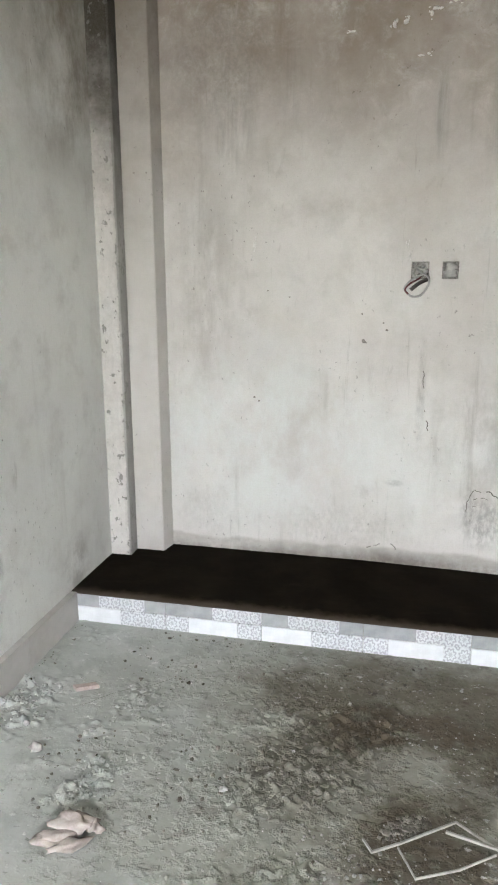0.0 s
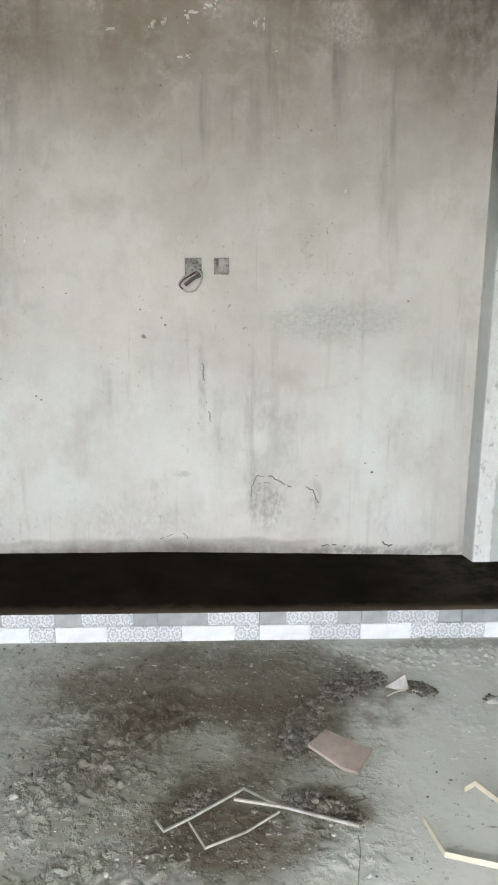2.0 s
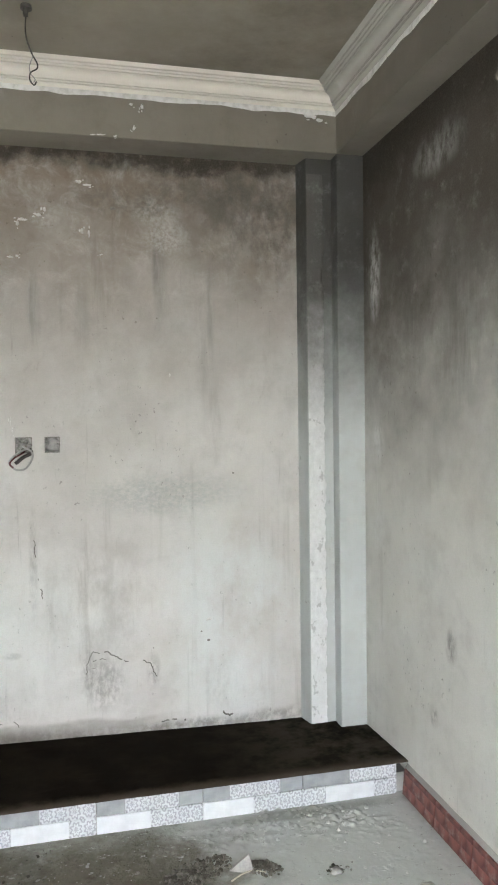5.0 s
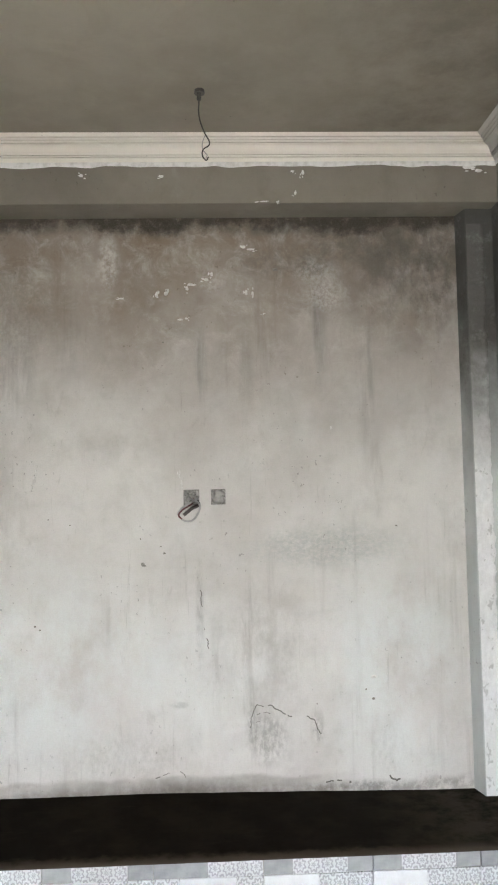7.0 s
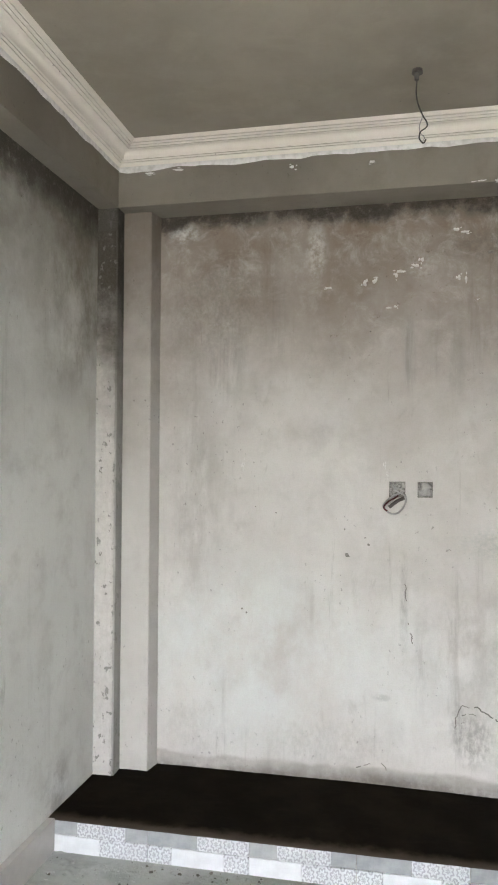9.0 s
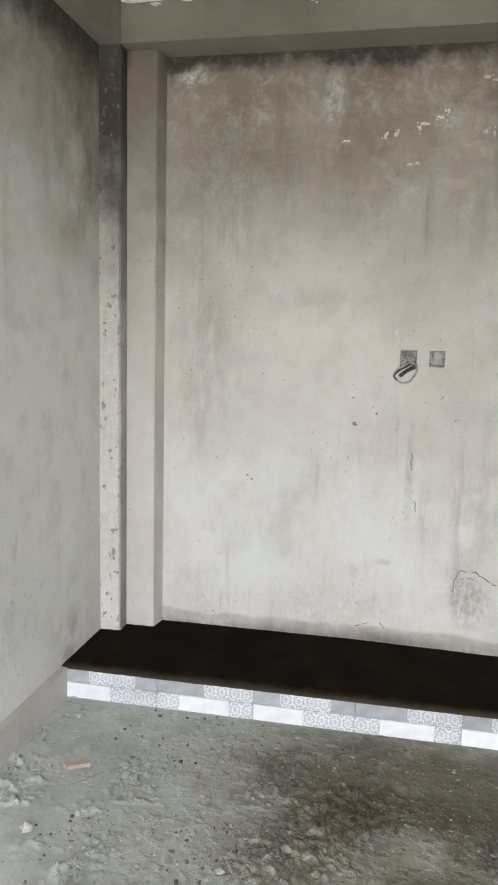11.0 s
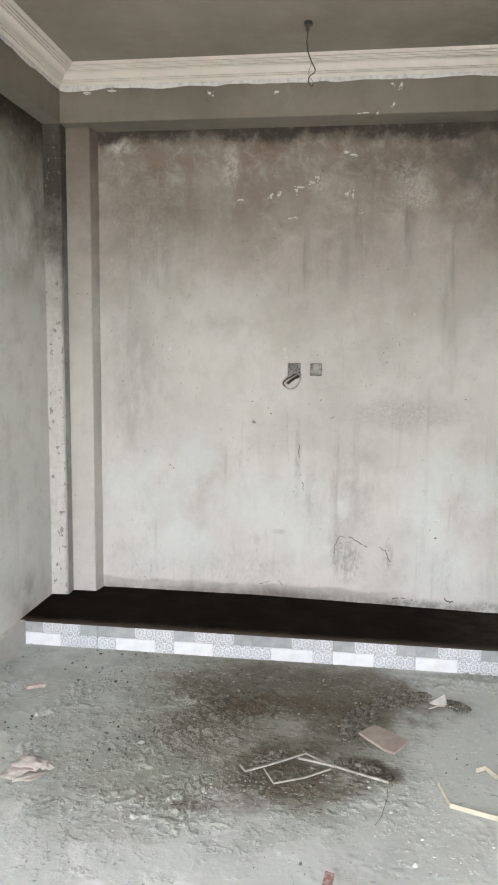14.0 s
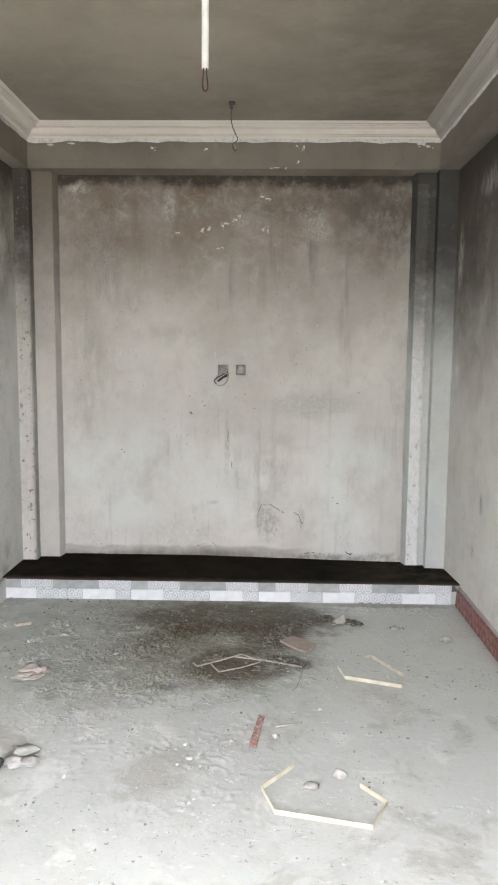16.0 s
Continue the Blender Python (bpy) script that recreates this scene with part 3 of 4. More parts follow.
def ribbon(bm, pts, height, thick, base=0.0):
    """A thin strip standing on its edge along floor points."""
    pts = [Vector((*p, 0)) for p in pts]
    rings = []
    for i, p in enumerate(pts):
        d0 = (p - pts[i - 1]).normalized() if i else (pts[1] - p).normalized()
        d1 = (pts[i + 1] - p).normalized() if i < len(pts) - 1 else d0
        d = (d0 + d1).normalized()
        side = Vector((-d.y, d.x, 0)) * thick / 2 / max(0.5, d.dot(d0))
        up = Vector((0, 0, 1))
        rings.append([bm.verts.new(p + s * side + up * z) for s, z in ((-1, base), (1, base), (1, base + height), (-1, base + height))])
    for r, s in zip(rings, rings[1:]):
        for k in range(4):
            bm.faces.new((r[k], r[(k + 1) % 4], s[(k + 1) % 4], s[k]))
    bm.faces.new(rings[0]), bm.faces.new(rings[-1])
    return bm


def lump(bm, at, size, seed, squash=0.6, detail=2):
    """An uneven stone."""
    r = bmesh.ops.create_icosphere(bm, subdivisions=detail, radius=1)
    for v in r["verts"]:
        n = noise.noise(v.co * 1.3 + Vector((seed * 3.7, seed, 0))) * 0.75 + noise.noise(v.co * 3.4 + Vector((seed, 0, 5))) * 0.35
        co = v.co * (1 + n)
        v.co = Vector((co.x * size[0], co.y * size[1], max(co.z, -0.45) * size[2] * squash)) + Vector(at)
    return bm


def slab_from(bm, ring, z0, z1):
    """A flat piece with the outline given by floor points."""
    lo = [bm.verts.new((x, y, z0)) for x, y in ring]
    hi = [bm.verts.new((x, y, z1)) for x, y in ring]
    n = len(ring)
    bm.faces.new(lo), bm.faces.new(hi)
    for i in range(n):
        bm.faces.new((lo[i], lo[(i + 1) % n], hi[(i + 1) % n], hi[i]))
    return bm


def structure(name, bm, material, label, category, smooth=False):
    return tagged(link(name, bm, material, None, smooth), label, category, kind="structure")


# ---- large structure ----
def fade(v, a, b):
    t = min(1.0, max(0.0, (v - a) / (b - a)))
    return t * t * (3 - 2 * t)


def roughness_at(x, y):
    """How lumpy the trodden mortar is: most in a belt on the left and in the middle, hardly on the right."""
    belt = fade(y, 1.25, 1.8) * (1 - 0.75 * fade(y, 2.35, 2.75)) * (1 - fade(x, 0.35, 0.75))
    belt *= 1 - 0.85 * max(0.0, 1 - ((x - 0.25) / 0.45) ** 2 - ((y - 1.83) / 0.3) ** 2)
    thin = 0.13 * (1 - fade(x, 0.0, 0.9)) * fade(y, 0.2, 0.8) + 0.09
    sweepings = 0.55 * fade(y, 2.62, 2.9) * fade(x, 0.45, 0.75)
    return max(belt, thin, sweepings) * fade(noise.noise(Vector((x * 2.3, y * 2.6, 6))) + 0.5 * noise.noise(Vector((x * 5.5, y * 6.5, 2))), -0.12, 0.38)


def floor_height(x, y):
    lumps = noise.noise(Vector((x * 17, y * 21, 0))) * 0.6 + noise.noise(Vector((x * 38, y * 46, 3))) * 0.6
    lumps = max(0.0, lumps - 0.06) ** 0.8
    return lumps * (0.0005 + 0.042 * roughness_at(x, y)) + noise.noise(Vector((x * 1.4, y * 1.4, 8))) * 0.004 - 0.006


def build_floor():
    nx, ny = 460, 520
    x0, x1, y0, y1 = LEFT - 0.05, RIGHT + 0.05, FRONT - 0.2, PLAT_Y + 0.06
    xs = [x0 + (x1 - x0) * i / nx for i in range(nx + 1)]
    ys = [y0 + (y1 - y0) * (j / ny) ** 0.55 for j in range(ny + 1)]
    verts = [(x, y, floor_height(x, y)) for y in ys for x in xs]
    faces = [(j * (nx + 1) + i, j * (nx + 1) + i + 1, (j + 1) * (nx + 1) + i + 1, (j + 1) * (nx + 1) + i) for j in range(ny) for i in range(nx)]
    me = bpy.data.meshes.new("floor")
    me.from_pydata(verts, [], faces)
    me.shade_smooth()
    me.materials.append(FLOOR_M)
    return tagged(new("floor", me), "rough grey concrete floor with mud, dust and a damp brown patch", "floor", kind="structure")


def build_walls():
    # back wall in five blocks round two square pockets for the junction boxes
    bm = bmesh.new()
    a, b, c, d = -0.036, 0.046, 0.106, 0.181
    lo, hi = 1.590, 1.670
    L, R, T = LEFT, RIGHT, CEIL
    for x0, x1, z0, z1 in ((L, R, 0, lo), (L, R, hi, T), (L, a, lo, hi), (b, c, lo, hi), (d, R, lo, hi)):
        box(bm, (x0, BACK, z0), (x1, BACK + 0.06, z1))
    box(bm, (L, BACK + 0.06, 0), (R, BACK + 0.2, T))
    back = structure("wall_back", bm, WALL, "recessed back wall of streaked pale cement plaster", "wall")
    bm = boxed((LEFT - 0.2, FRONT, -0.1), (LEFT, BACK + 0.2, CEIL))
    structure("wall_left", bm, SIDE_L, "grey-green plastered side wall, mouldy at the top", "wall")
    bm = boxed((RIGHT, FRONT, -0.1), (RIGHT + 0.2, BACK + 0.2, CEIL))
    right = structure("wall_right", bm, SIDE_R, "grey plastered side wall with dark runs and patches", "wall")
    # Unseen front wall; pier, lintel and distance are set to shape the daylight.
    bm = bmesh.new()
    for lo, hi in (((LEFT - 0.2, FRONT - 0.2, -0.1), (LEFT + 0.05, FRONT, CEIL)), ((0.95, FRONT - 0.2, -0.1), (RIGHT + 0.2, FRONT, CEIL)), ((LEFT + 0.05, FRONT - 0.2, 2.75), (0.95, FRONT, CEIL))):
        box(bm, lo, hi)
    structure("wall_front", bm, SIDE_L, "unseen plastered front wall with a wide open doorway", "wall")
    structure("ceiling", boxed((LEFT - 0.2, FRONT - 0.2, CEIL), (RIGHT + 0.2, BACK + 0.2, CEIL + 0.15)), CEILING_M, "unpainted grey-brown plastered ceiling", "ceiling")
    return back, right


def pilaster(name, profile, material, label):
    """An upright step of plaster with the given plan outline."""
    bm = slab_from(bmesh.new(), profile, 0.0, BEAM)
    vertical = [e for e in bm.edges if abs(e.verts[0].co.z - e.verts[1].co.z) > 1]
    bmesh.ops.bevel(bm, geom=vertical, offset=0.006, segments=2, affect="EDGES", profile=0.5)
    return structure(name, bm, material, label, "pilaster")


def skim_coat(owner, x0, x1, y, top, ragged, seed, coat, label):
    """A rough white coat on the front of a pilaster, 3 mm thick, torn along its edge at x1."""
    n = 520
    bm = bmesh.new()
    rows = []
    for i in range(n + 1):
        z = 0.09 + (top - 0.09) * i / n
        tear = 0.6 * noise.noise(Vector((z * 7, seed, 0))) + 0.5 * noise.noise(Vector((z * 24, seed, 3))) + 0.3 * noise.noise(Vector((z * 70, seed, 5)))
        e = x1 + ragged * tear
        row = []
        for k, f in enumerate((0.0, 0.2, 0.4, 0.6, 0.8, 0.97, 1.0)):
            x = x0 + (e - x0) * f
            proud = 0.0 if k == 6 else 0.003 + 0.0022 * noise.noise(Vector((x * 40, z * 40, seed))) + 0.0015 * noise.noise(Vector((x * 90, z * 90, seed)))
            row.append(bm.verts.new((x, y - proud, z)))
        rows.append(row)
    for r, q in zip(rows, rows[1:]):
        for k in range(6):
            bm.faces.new((r[k], r[k + 1], q[k + 1], q[k]))
    part("plaster_skim", bm, coat, owner, label, True)


def build_frame():
    first = None
    # The darker bases under the coats also paint shade on the return faces.
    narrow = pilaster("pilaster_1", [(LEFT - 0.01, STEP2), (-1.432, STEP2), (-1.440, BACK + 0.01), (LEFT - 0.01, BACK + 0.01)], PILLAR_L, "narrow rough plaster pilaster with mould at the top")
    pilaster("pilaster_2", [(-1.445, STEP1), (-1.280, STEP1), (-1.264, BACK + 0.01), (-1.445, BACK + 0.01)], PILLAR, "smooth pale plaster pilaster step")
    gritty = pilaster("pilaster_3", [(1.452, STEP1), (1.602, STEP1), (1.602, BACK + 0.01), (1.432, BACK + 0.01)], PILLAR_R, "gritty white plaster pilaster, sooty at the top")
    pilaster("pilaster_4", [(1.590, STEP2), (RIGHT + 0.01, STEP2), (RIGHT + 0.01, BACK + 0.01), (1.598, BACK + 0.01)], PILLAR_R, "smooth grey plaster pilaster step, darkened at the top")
    skim_coat(narrow, LEFT, -1.443, STEP2, 2.98, 0.009, 2, ROUGH_L, "pocked pale plaster coat, black with mould above")
    skim_coat(gritty, 1.456, 1.545, STEP1, 3.02, 0.014, 5, ROUGH, "rough white plaster coat with a torn edge")
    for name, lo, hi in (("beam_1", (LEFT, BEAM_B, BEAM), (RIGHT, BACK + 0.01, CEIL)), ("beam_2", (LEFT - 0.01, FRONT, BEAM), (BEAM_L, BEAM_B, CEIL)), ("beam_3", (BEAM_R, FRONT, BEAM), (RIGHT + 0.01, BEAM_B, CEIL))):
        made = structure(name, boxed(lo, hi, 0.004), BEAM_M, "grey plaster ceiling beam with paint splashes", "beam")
        first = made if name == "beam_1" else first
    return first


# cornice section: distance out from the beam, height
def cornice_profile():
    low, high = Vector((0.0, 3.308)), Vector((0.138, 3.401))
    inner = Vector((-0.57, 0.82))
    pts = [low]
    for k in range(1, 100):
        t = k / 100
        dip = 0.014 * math.sin(math.pi * (t - 0.30) / 0.32) if 0.30 < t < 0.62 else 0.0
        if min(abs(t - g) for g in (0.18, 0.26, 0.655, 0.745, 0.84)) < 0.0145:
            dip = 0.010
        pts.append(low.lerp(high, t) + inner * dip)
    return pts + [high]


CORNICE = [(max(0.0, p.x), min(3.4005, p.y)) for p in cornice_profile()]


def cornice(name, a, b, inward, mitre_a, mitre_b, finish):
    """A moulding along the beam from a to b; the mitres shorten it as it comes forward."""
    bm = bmesh.new()
    d = (Vector(b) - Vector(a)).normalized()
    rows = []
    for o, z in CORNICE + [(0.0, 3.401)]:
        p = Vector(a) + Vector(inward) * o + d * o * mitre_a
        q = Vector(b) + Vector(inward) * o - d * o * mitre_b
        rows.append((bm.verts.new((p.x, p.y, z)), bm.verts.new((q.x, q.y, z))))
    for r, s in zip(rows, rows[1:] + rows[:1]):
        bm.faces.new((r[0], r[1], s[1], s[0]))
    bm.faces.new([r[0] for r in rows]), bm.faces.new([r[1] for r in rows])
    return structure(name, bm, finish, "white moulded plaster cornice with grooves, smeared along its lower edge" if finish is PAINT else "greyish moulded plaster cornice with grooves", "cornice")


def smear(name, a, b, inward, seed):
    """The ragged white skim left below a cornice."""
    n = 420
    bm = bmesh.new()
    a, b = Vector(a), Vector(b)
    out = Vector(inward) * 0.0035
    prev = None
    for i in range(n + 1):
        p = a.lerp(b, i / n)
        s = (p - a).length
        drop = 0.018 + 0.02 * max(0, noise.noise(Vector((s * 4, seed, 0))) + 0.25) + 0.007 * noise.noise(Vector((s * 11, seed, 4)))
        drop = max(0.006, drop)
        row = [bm.verts.new((p.x + out.x, p.y + out.y, 3.313)), bm.verts.new((p.x + out.x, p.y + out.y, 3.310 - drop * 0.7)), bm.verts.new((p.x + out.x * 0.1, p.y + out.y * 0.1, 3.310 - drop))]
        if prev:
            for k in range(2):
                bm.faces.new((prev[k], row[k], row[k + 1], prev[k + 1]))
        prev = row
    return link(name, bm, SPLASH, None, True)


def build_cornices():
    al, ar = (BEAM_L, BEAM_B), (BEAM_R, BEAM_B)
    for name, a, b, inward, ma, mb, seed in (("cornice_1", (*al, 0), (*ar, 0), (0, -1, 0), 1, 1, 1), ("cornice_2", (BEAM_L, FRONT, 0), (*al, 0), (1, 0, 0), 0, 1, 2), ("cornice_3", (BEAM_R, FRONT, 0), (*ar, 0), (-1, 0, 0), 0, 1, 3)):
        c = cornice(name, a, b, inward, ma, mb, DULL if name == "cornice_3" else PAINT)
        s = smear("plaster_skim", a, b, inward, seed)
        s.parent = c


def platform_z(x, y):
    k = min(1, max(0, (x + 0.4) / 2.0))
    back = (y - PLAT_Y) / (BACK - PLAT_Y)
    return PLAT_Z - back * (0.004 + 0.034 * k * k * (3 - 2 * k)) + noise.noise(Vector((x * 6, y * 6, 1))) * 0.002


def build_platform():
    nx, ny = 60, 16
    bm = bmesh.new()
    y0 = PLAT_Y - 0.006
    grid = []
    for j in range(ny + 1):
        y = y0 + (BACK + 0.02 - y0) * j / ny
        grid.append([bm.verts.new((LEFT + (RIGHT - LEFT) * i / nx, y + (0.002 * noise.noise(Vector((i * 0.8, 0, 2))) if j == 0 else 0), platform_z(LEFT + (RIGHT - LEFT) * i / nx, y) - (0.002 if j == 0 else 0))) for i in range(nx + 1)])
    for j in range(ny):
        for i in range(nx):
            bm.faces.new((grid[j][i], grid[j][i + 1], grid[j + 1][i + 1], grid[j + 1][i]))
    edge = [bm.verts.new((v.co.x, v.co.y + 0.001, v.co.z - 0.006)) for v in grid[0]]
    for i in range(nx):
        bm.faces.new((edge[i], edge[i + 1], grid[0][i + 1], grid[0][i]))
    top = structure("platform", bm, SLAB, "low raised platform with a black stone top and tiled riser", "platform", smooth=True)
    part("core", boxed((LEFT, PLAT_Y + 0.012, -0.05), (RIGHT, BACK, 0.085)), MORTAR, top)
    return top


ground = bmesh.new()
box(ground, (-300, -500, -0.35), (300, 500, -0.03))
structure("ground", ground, EARTH, "dusty bare ground round the building", "ground")
floor_ob = build_floor()
wall_back, wall_right = build_walls()
beam_back = build_frame()
build_cornices()
platform = build_platform()


# ---- loose things on the floor ----
def thing(name, label, category, group=""):
    return tagged(new(name), label, category, group)


def whole(name, bm, material, label, category, group="", smooth=False):
    """A thing of one piece; its origin goes to its foot."""
    lo = Vector([min(v.co[k] for v in bm.verts) for k in range(3)])
    hi = Vector([max(v.co[k] for v in bm.verts) for k in range(3)])
    foot = Vector(((lo.x + hi.x) / 2, (lo.y + hi.y) / 2, lo.z))
    bmesh.ops.translate(bm, verts=bm.verts, vec=-foot)
    ob = link(name, bm, material, None, smooth)
    ob.location = foot
    return tagged(ob, label, category, group)


# bent edging strips
whole("edging_strip", ribbon(bmesh.new(), [(0.931, 2.012), (0.975, 2.040), (1.118, 1.785), (1.082, 1.650), (0.792, 1.747), (0.765, 1.888)], 0.020, 0.003, -0.003), CREAM, "bent cream plastic edging strip standing on the concrete floor", "edging strip", "edging strips")
whole("edging_strip", ribbon(bmesh.new(), [(0.482, 0.865), (0.343, 0.690), (0.393, 0.533), (0.757, 0.452), (0.838, 0.608), (0.746, 0.722)], 0.020, 0.003, -0.003), CREAM, "bent cream plastic edging strip standing on the concrete floor", "edging strip", "edging strips")


def flat_strip(pts, width=0.006):
    return ribbon(bmesh.new(), pts, 0.007, width, 0.006)


whole("plastic_strip", flat_strip([(-0.055, 1.898), (-0.027, 1.855), (0.052, 1.907), (0.216, 2.032), (0.335, 1.944)]), GREYSTRIP, "thin bent grey plastic strip lying in rubble", "plastic strip", "thin strips")
whole("plastic_strip", flat_strip([(0.046, 1.890), (0.099, 1.785), (0.22, 1.845), (0.325, 1.925)], 0.004), GREYSTRIP, "thin bent grey plastic strip lying in rubble", "plastic strip", "thin strips")
bm = ribbon(bmesh.new(), [(0.184, 1.974), (0.335, 1.938), (0.560, 1.850)], 0.008, 0.007, 0.014)
whole("plastic_strip", bm, GREYSTRIP, "long thin pale plastic strip lying across the others", "plastic strip", "thin strips")
whole("plastic_strip", flat_strip([(0.404, 1.191), (0.535, 1.229)], 0.010), GREYSTRIP, "short pale plastic strip on the floor", "plastic strip", "thin strips")

# clay tile piece
bm = slab_from(bmesh.new(), [(0.446, 2.249), (0.520, 2.335), (0.672, 2.213), (0.600, 2.098), (0.552, 2.122)], -0.002, 0.011)
bmesh.ops.bevel(bm, geom=list(bm.edges), offset=0.002, segments=1, affect="EDGES")
whole("broken_tile", bm, PINKTILE, "broken pinkish clay floor tile lying face down", "tile")
bm = bmesh.new()
leaning = [[bm.verts.new(Vector(p) + Vector(o)) for p in ((0.797, 2.618, -0.003), (0.884, 2.578, -0.003), (0.876, 2.622, 0.05))] for o in ((0, 0, 0), (0.004, 0.013, -0.002))]
bm.faces.new(leaning[0]), bm.faces.new(leaning[1])
for k in range(3):
    bm.faces.new((leaning[0][k], leaning[0][(k + 1) % 3], leaning[1][(k + 1) % 3], leaning[1][k]))
whole("tile_shard", bm, PALE, "pale triangular tile shard leaning on grey rubble", "tile")

# strip cut from a red scalloped tile
bm = slab_from(bmesh.new(), [(0.284, 1.030), (0.315, 1.015), (0.354, 1.295), (0.325, 1.305)], -0.002, 0.010)
whole("cut_tile_strip", bm, REDDUST, "narrow cut strip of red patterned tile", "tile")

# lumps
for x, y, s, seed in ((0.668, 0.80, 0.027, 1), (1.474, 2.31, 0.034, 3), (-1.225, 2.076, 0.022, 4), (0.405, 1.10, 0.018, 5), (0.545, 0.715, 0.03, 6), (-0.40, 1.50, 0.016, 7), (1.19, 2.50, 0.02, 8), (-1.33, 2.20, 0.014, 12), (-0.52, 2.02, 0.014, 13)):
    flat = 0.2 if seed == 6 else 0.7
    whole("cement_lump", lump(bmesh.new(), (x, y, s * 0.25), (s, s * 0.85, s), seed, flat), PALE, "pale broken lump of cement on the floor", "rubble", "cement lumps", True)


# chunks of broken plaster, each a heap of thick flakes
def chunk(flakes, seed):
    bm = bmesh.new()
    for k, (x, y, z, w, d, h, tilt, turn) in enumerate(flakes):
        one = lump(bmesh.new(), (0, 0, 0), (w, d, h), seed + k * 1.7, 0.8, 3)
        move = Matrix.Translation((x, y, z)) @ Matrix.Rotation(turn, 4, "Z") @ Matrix.Rotation(tilt, 4, "X")
        bmesh.ops.transform(one, matrix=move, verts=one.verts)
        me = bpy.data.meshes.new("flake")
        one.to_mesh(me)
        one.free()
        bm.from_mesh(me)
        bpy.data.meshes.remove(me)
    return bm


FLESH = simple("pinkish_broken_plaster", (0.42, 0.38, 0.35), (0.31, 0.27, 0.245), 0.9, 26)
whole("plaster_chunk", chunk([(-0.915, 1.752, 0.022, 0.062, 0.03, 0.02, 0.5, 0.1), (-0.955, 1.705, 0.008, 0.06, 0.028, 0.014, 0.15, 0.35), (-0.90, 1.685, 0.006, 0.05, 0.022, 0.011, 0.1, 0.6), (-0.852, 1.755, 0.014, 0.022, 0.02, 0.022, 0.2, 0.0)], 2.3), FLESH, "pinkish chunk of broken plaster split in flakes", "plaster chunk", "plaster chunks", True)
whole("wood_chip", slab_from(bmesh.new(), [(-1.27, 2.455), (-1.19, 2.495), (-1.165, 2.48), (-1.245, 2.435)], 0.0, 0.016), CHIPWOOD, "small brown wood chip on the floor", "wood chip")
whole("plaster_chunk", chunk([(-0.70, 0.905, 0.026, 0.055, 0.028, 0.018, 0.45, -0.1), (-0.73, 0.845, 0.010, 0.05, 0.03, 0.018, 0.2, 0.5), (-0.655, 0.85, 0.008, 0.035, 0.03, 0.014, 0.1, -0.4)], 5.1), GRIT, "grey chunk of broken plaster beside a black rubber piece", "plaster chunk", "plaster chunks", True)
bm = tube(bmesh.new(), smoothed([(-0.80, 0.69, 0.012), (-0.775, 0.73, 0.03), (-0.765, 0.79, 0.035), (-0.785, 0.84, 0.012)]), 0.016)
whole("rubber_scrap", bm, BLACK, "bent black rubber hose scrap on the floor", "rubber scrap", smooth=True)


# ---- fittings on the wall and ceiling ----
def junction_box(x0, x1, label):
    b = thing("junction_box", label, "junction box", "wall boxes")
    b.location = ((x0 + x1) / 2, BACK, 1.59)
    w = (x1 - x0) / 2
    bm = bmesh.new()
    plate = boxed((-w + 0.004, 0.028, 0.004), (w - 0.004, 0.049, 0.076))
    for lo, hi in (((-w, -0.003, 0), (-w + 0.004, 0.045, 0.08)), ((w - 0.004, -0.003, 0), (w, 0.045, 0.08)), ((-w, -0.003, 0), (w, 0.045, 0.004)), ((-w, -0.003, 0.076), (w, 0.045, 0.08))):
        box(bm, lo, hi)
    part("back_plate", plate, STEEL, b)
    part("shell", bm, BOXRIM, b)
    for s in (-1, 1):
        lug = boxed((s * w * 0.75 - 0.006, 0.002, 0.036), (s * w * 0.75 + 0.006, 0.006, 0.048))
        part("screw_lug", lug, STEEL, b)
    return b


box_a = junction_box(-0.036, 0.046, "open metal wall box with loose wires hanging out")
box_b = junction_box(0.106, 0.181, "open metal wall box partly filled with cement")
part("cement_fill", lump(bmesh.new(), (0, 0.012, 0.03), (0.034, 0.014, 0.05), 4, 0.9), PALE, box_b, "cement lumps inside", True)
y = -0.012
part("wire", tube(bmesh.new(), smoothed([(-0.02, 0.03, 0.055), (-0.005, y, 0.035), (0.035, y - 0.01, 0.012), (0.042, y - 0.012, -0.022), (0.012, y - 0.01, -0.072), (-0.03, y - 0.006, -0.082), (-0.062, y, -0.06), (-0.066, y, -0.035), (-0.03, y, 0.0), (0.03, 0.0, 0.03), (0.03, 0.03, 0.04)]), 0.005), GREYWIRE, box_a, "grey wire loop", True)
part("wire", tube(bmesh.new(), smoothed([(0.01, 0.03, 0.03), (0.0, y, 0.005), (-0.045, y - 0.012, -0.022), (-0.066, y - 0.01, -0.05), (-0.05, y - 0.008, -0.07)]), 0.0042), REDWIRE, box_a, "red wire", True)
part("wire", tube(bmesh.new(), smoothed([(0.03, 0.02, 0.02), (0.036, y, 0.0), (0.0, y - 0.012, -0.018), (-0.04, y - 0.012, -0.05)]), 0.009), DARKWIRE, box_a, "dark wire", True)
part("wire", tube(bmesh.new(), smoothed([(-0.02, 0.03, 0.06), (-0.012, 0.0, 0.05), (0.01, -0.004, 0.045), (0.02, 0.02, 0.055)]), 0.005), GREYWIRE, box_a, "", True)

hook = thing("ceiling_point", "dark ceiling lamp point with a dangling twisted wire", "ceiling point")
hook.location = (0.097, 2.974, CEIL)
bm = bmesh.new()
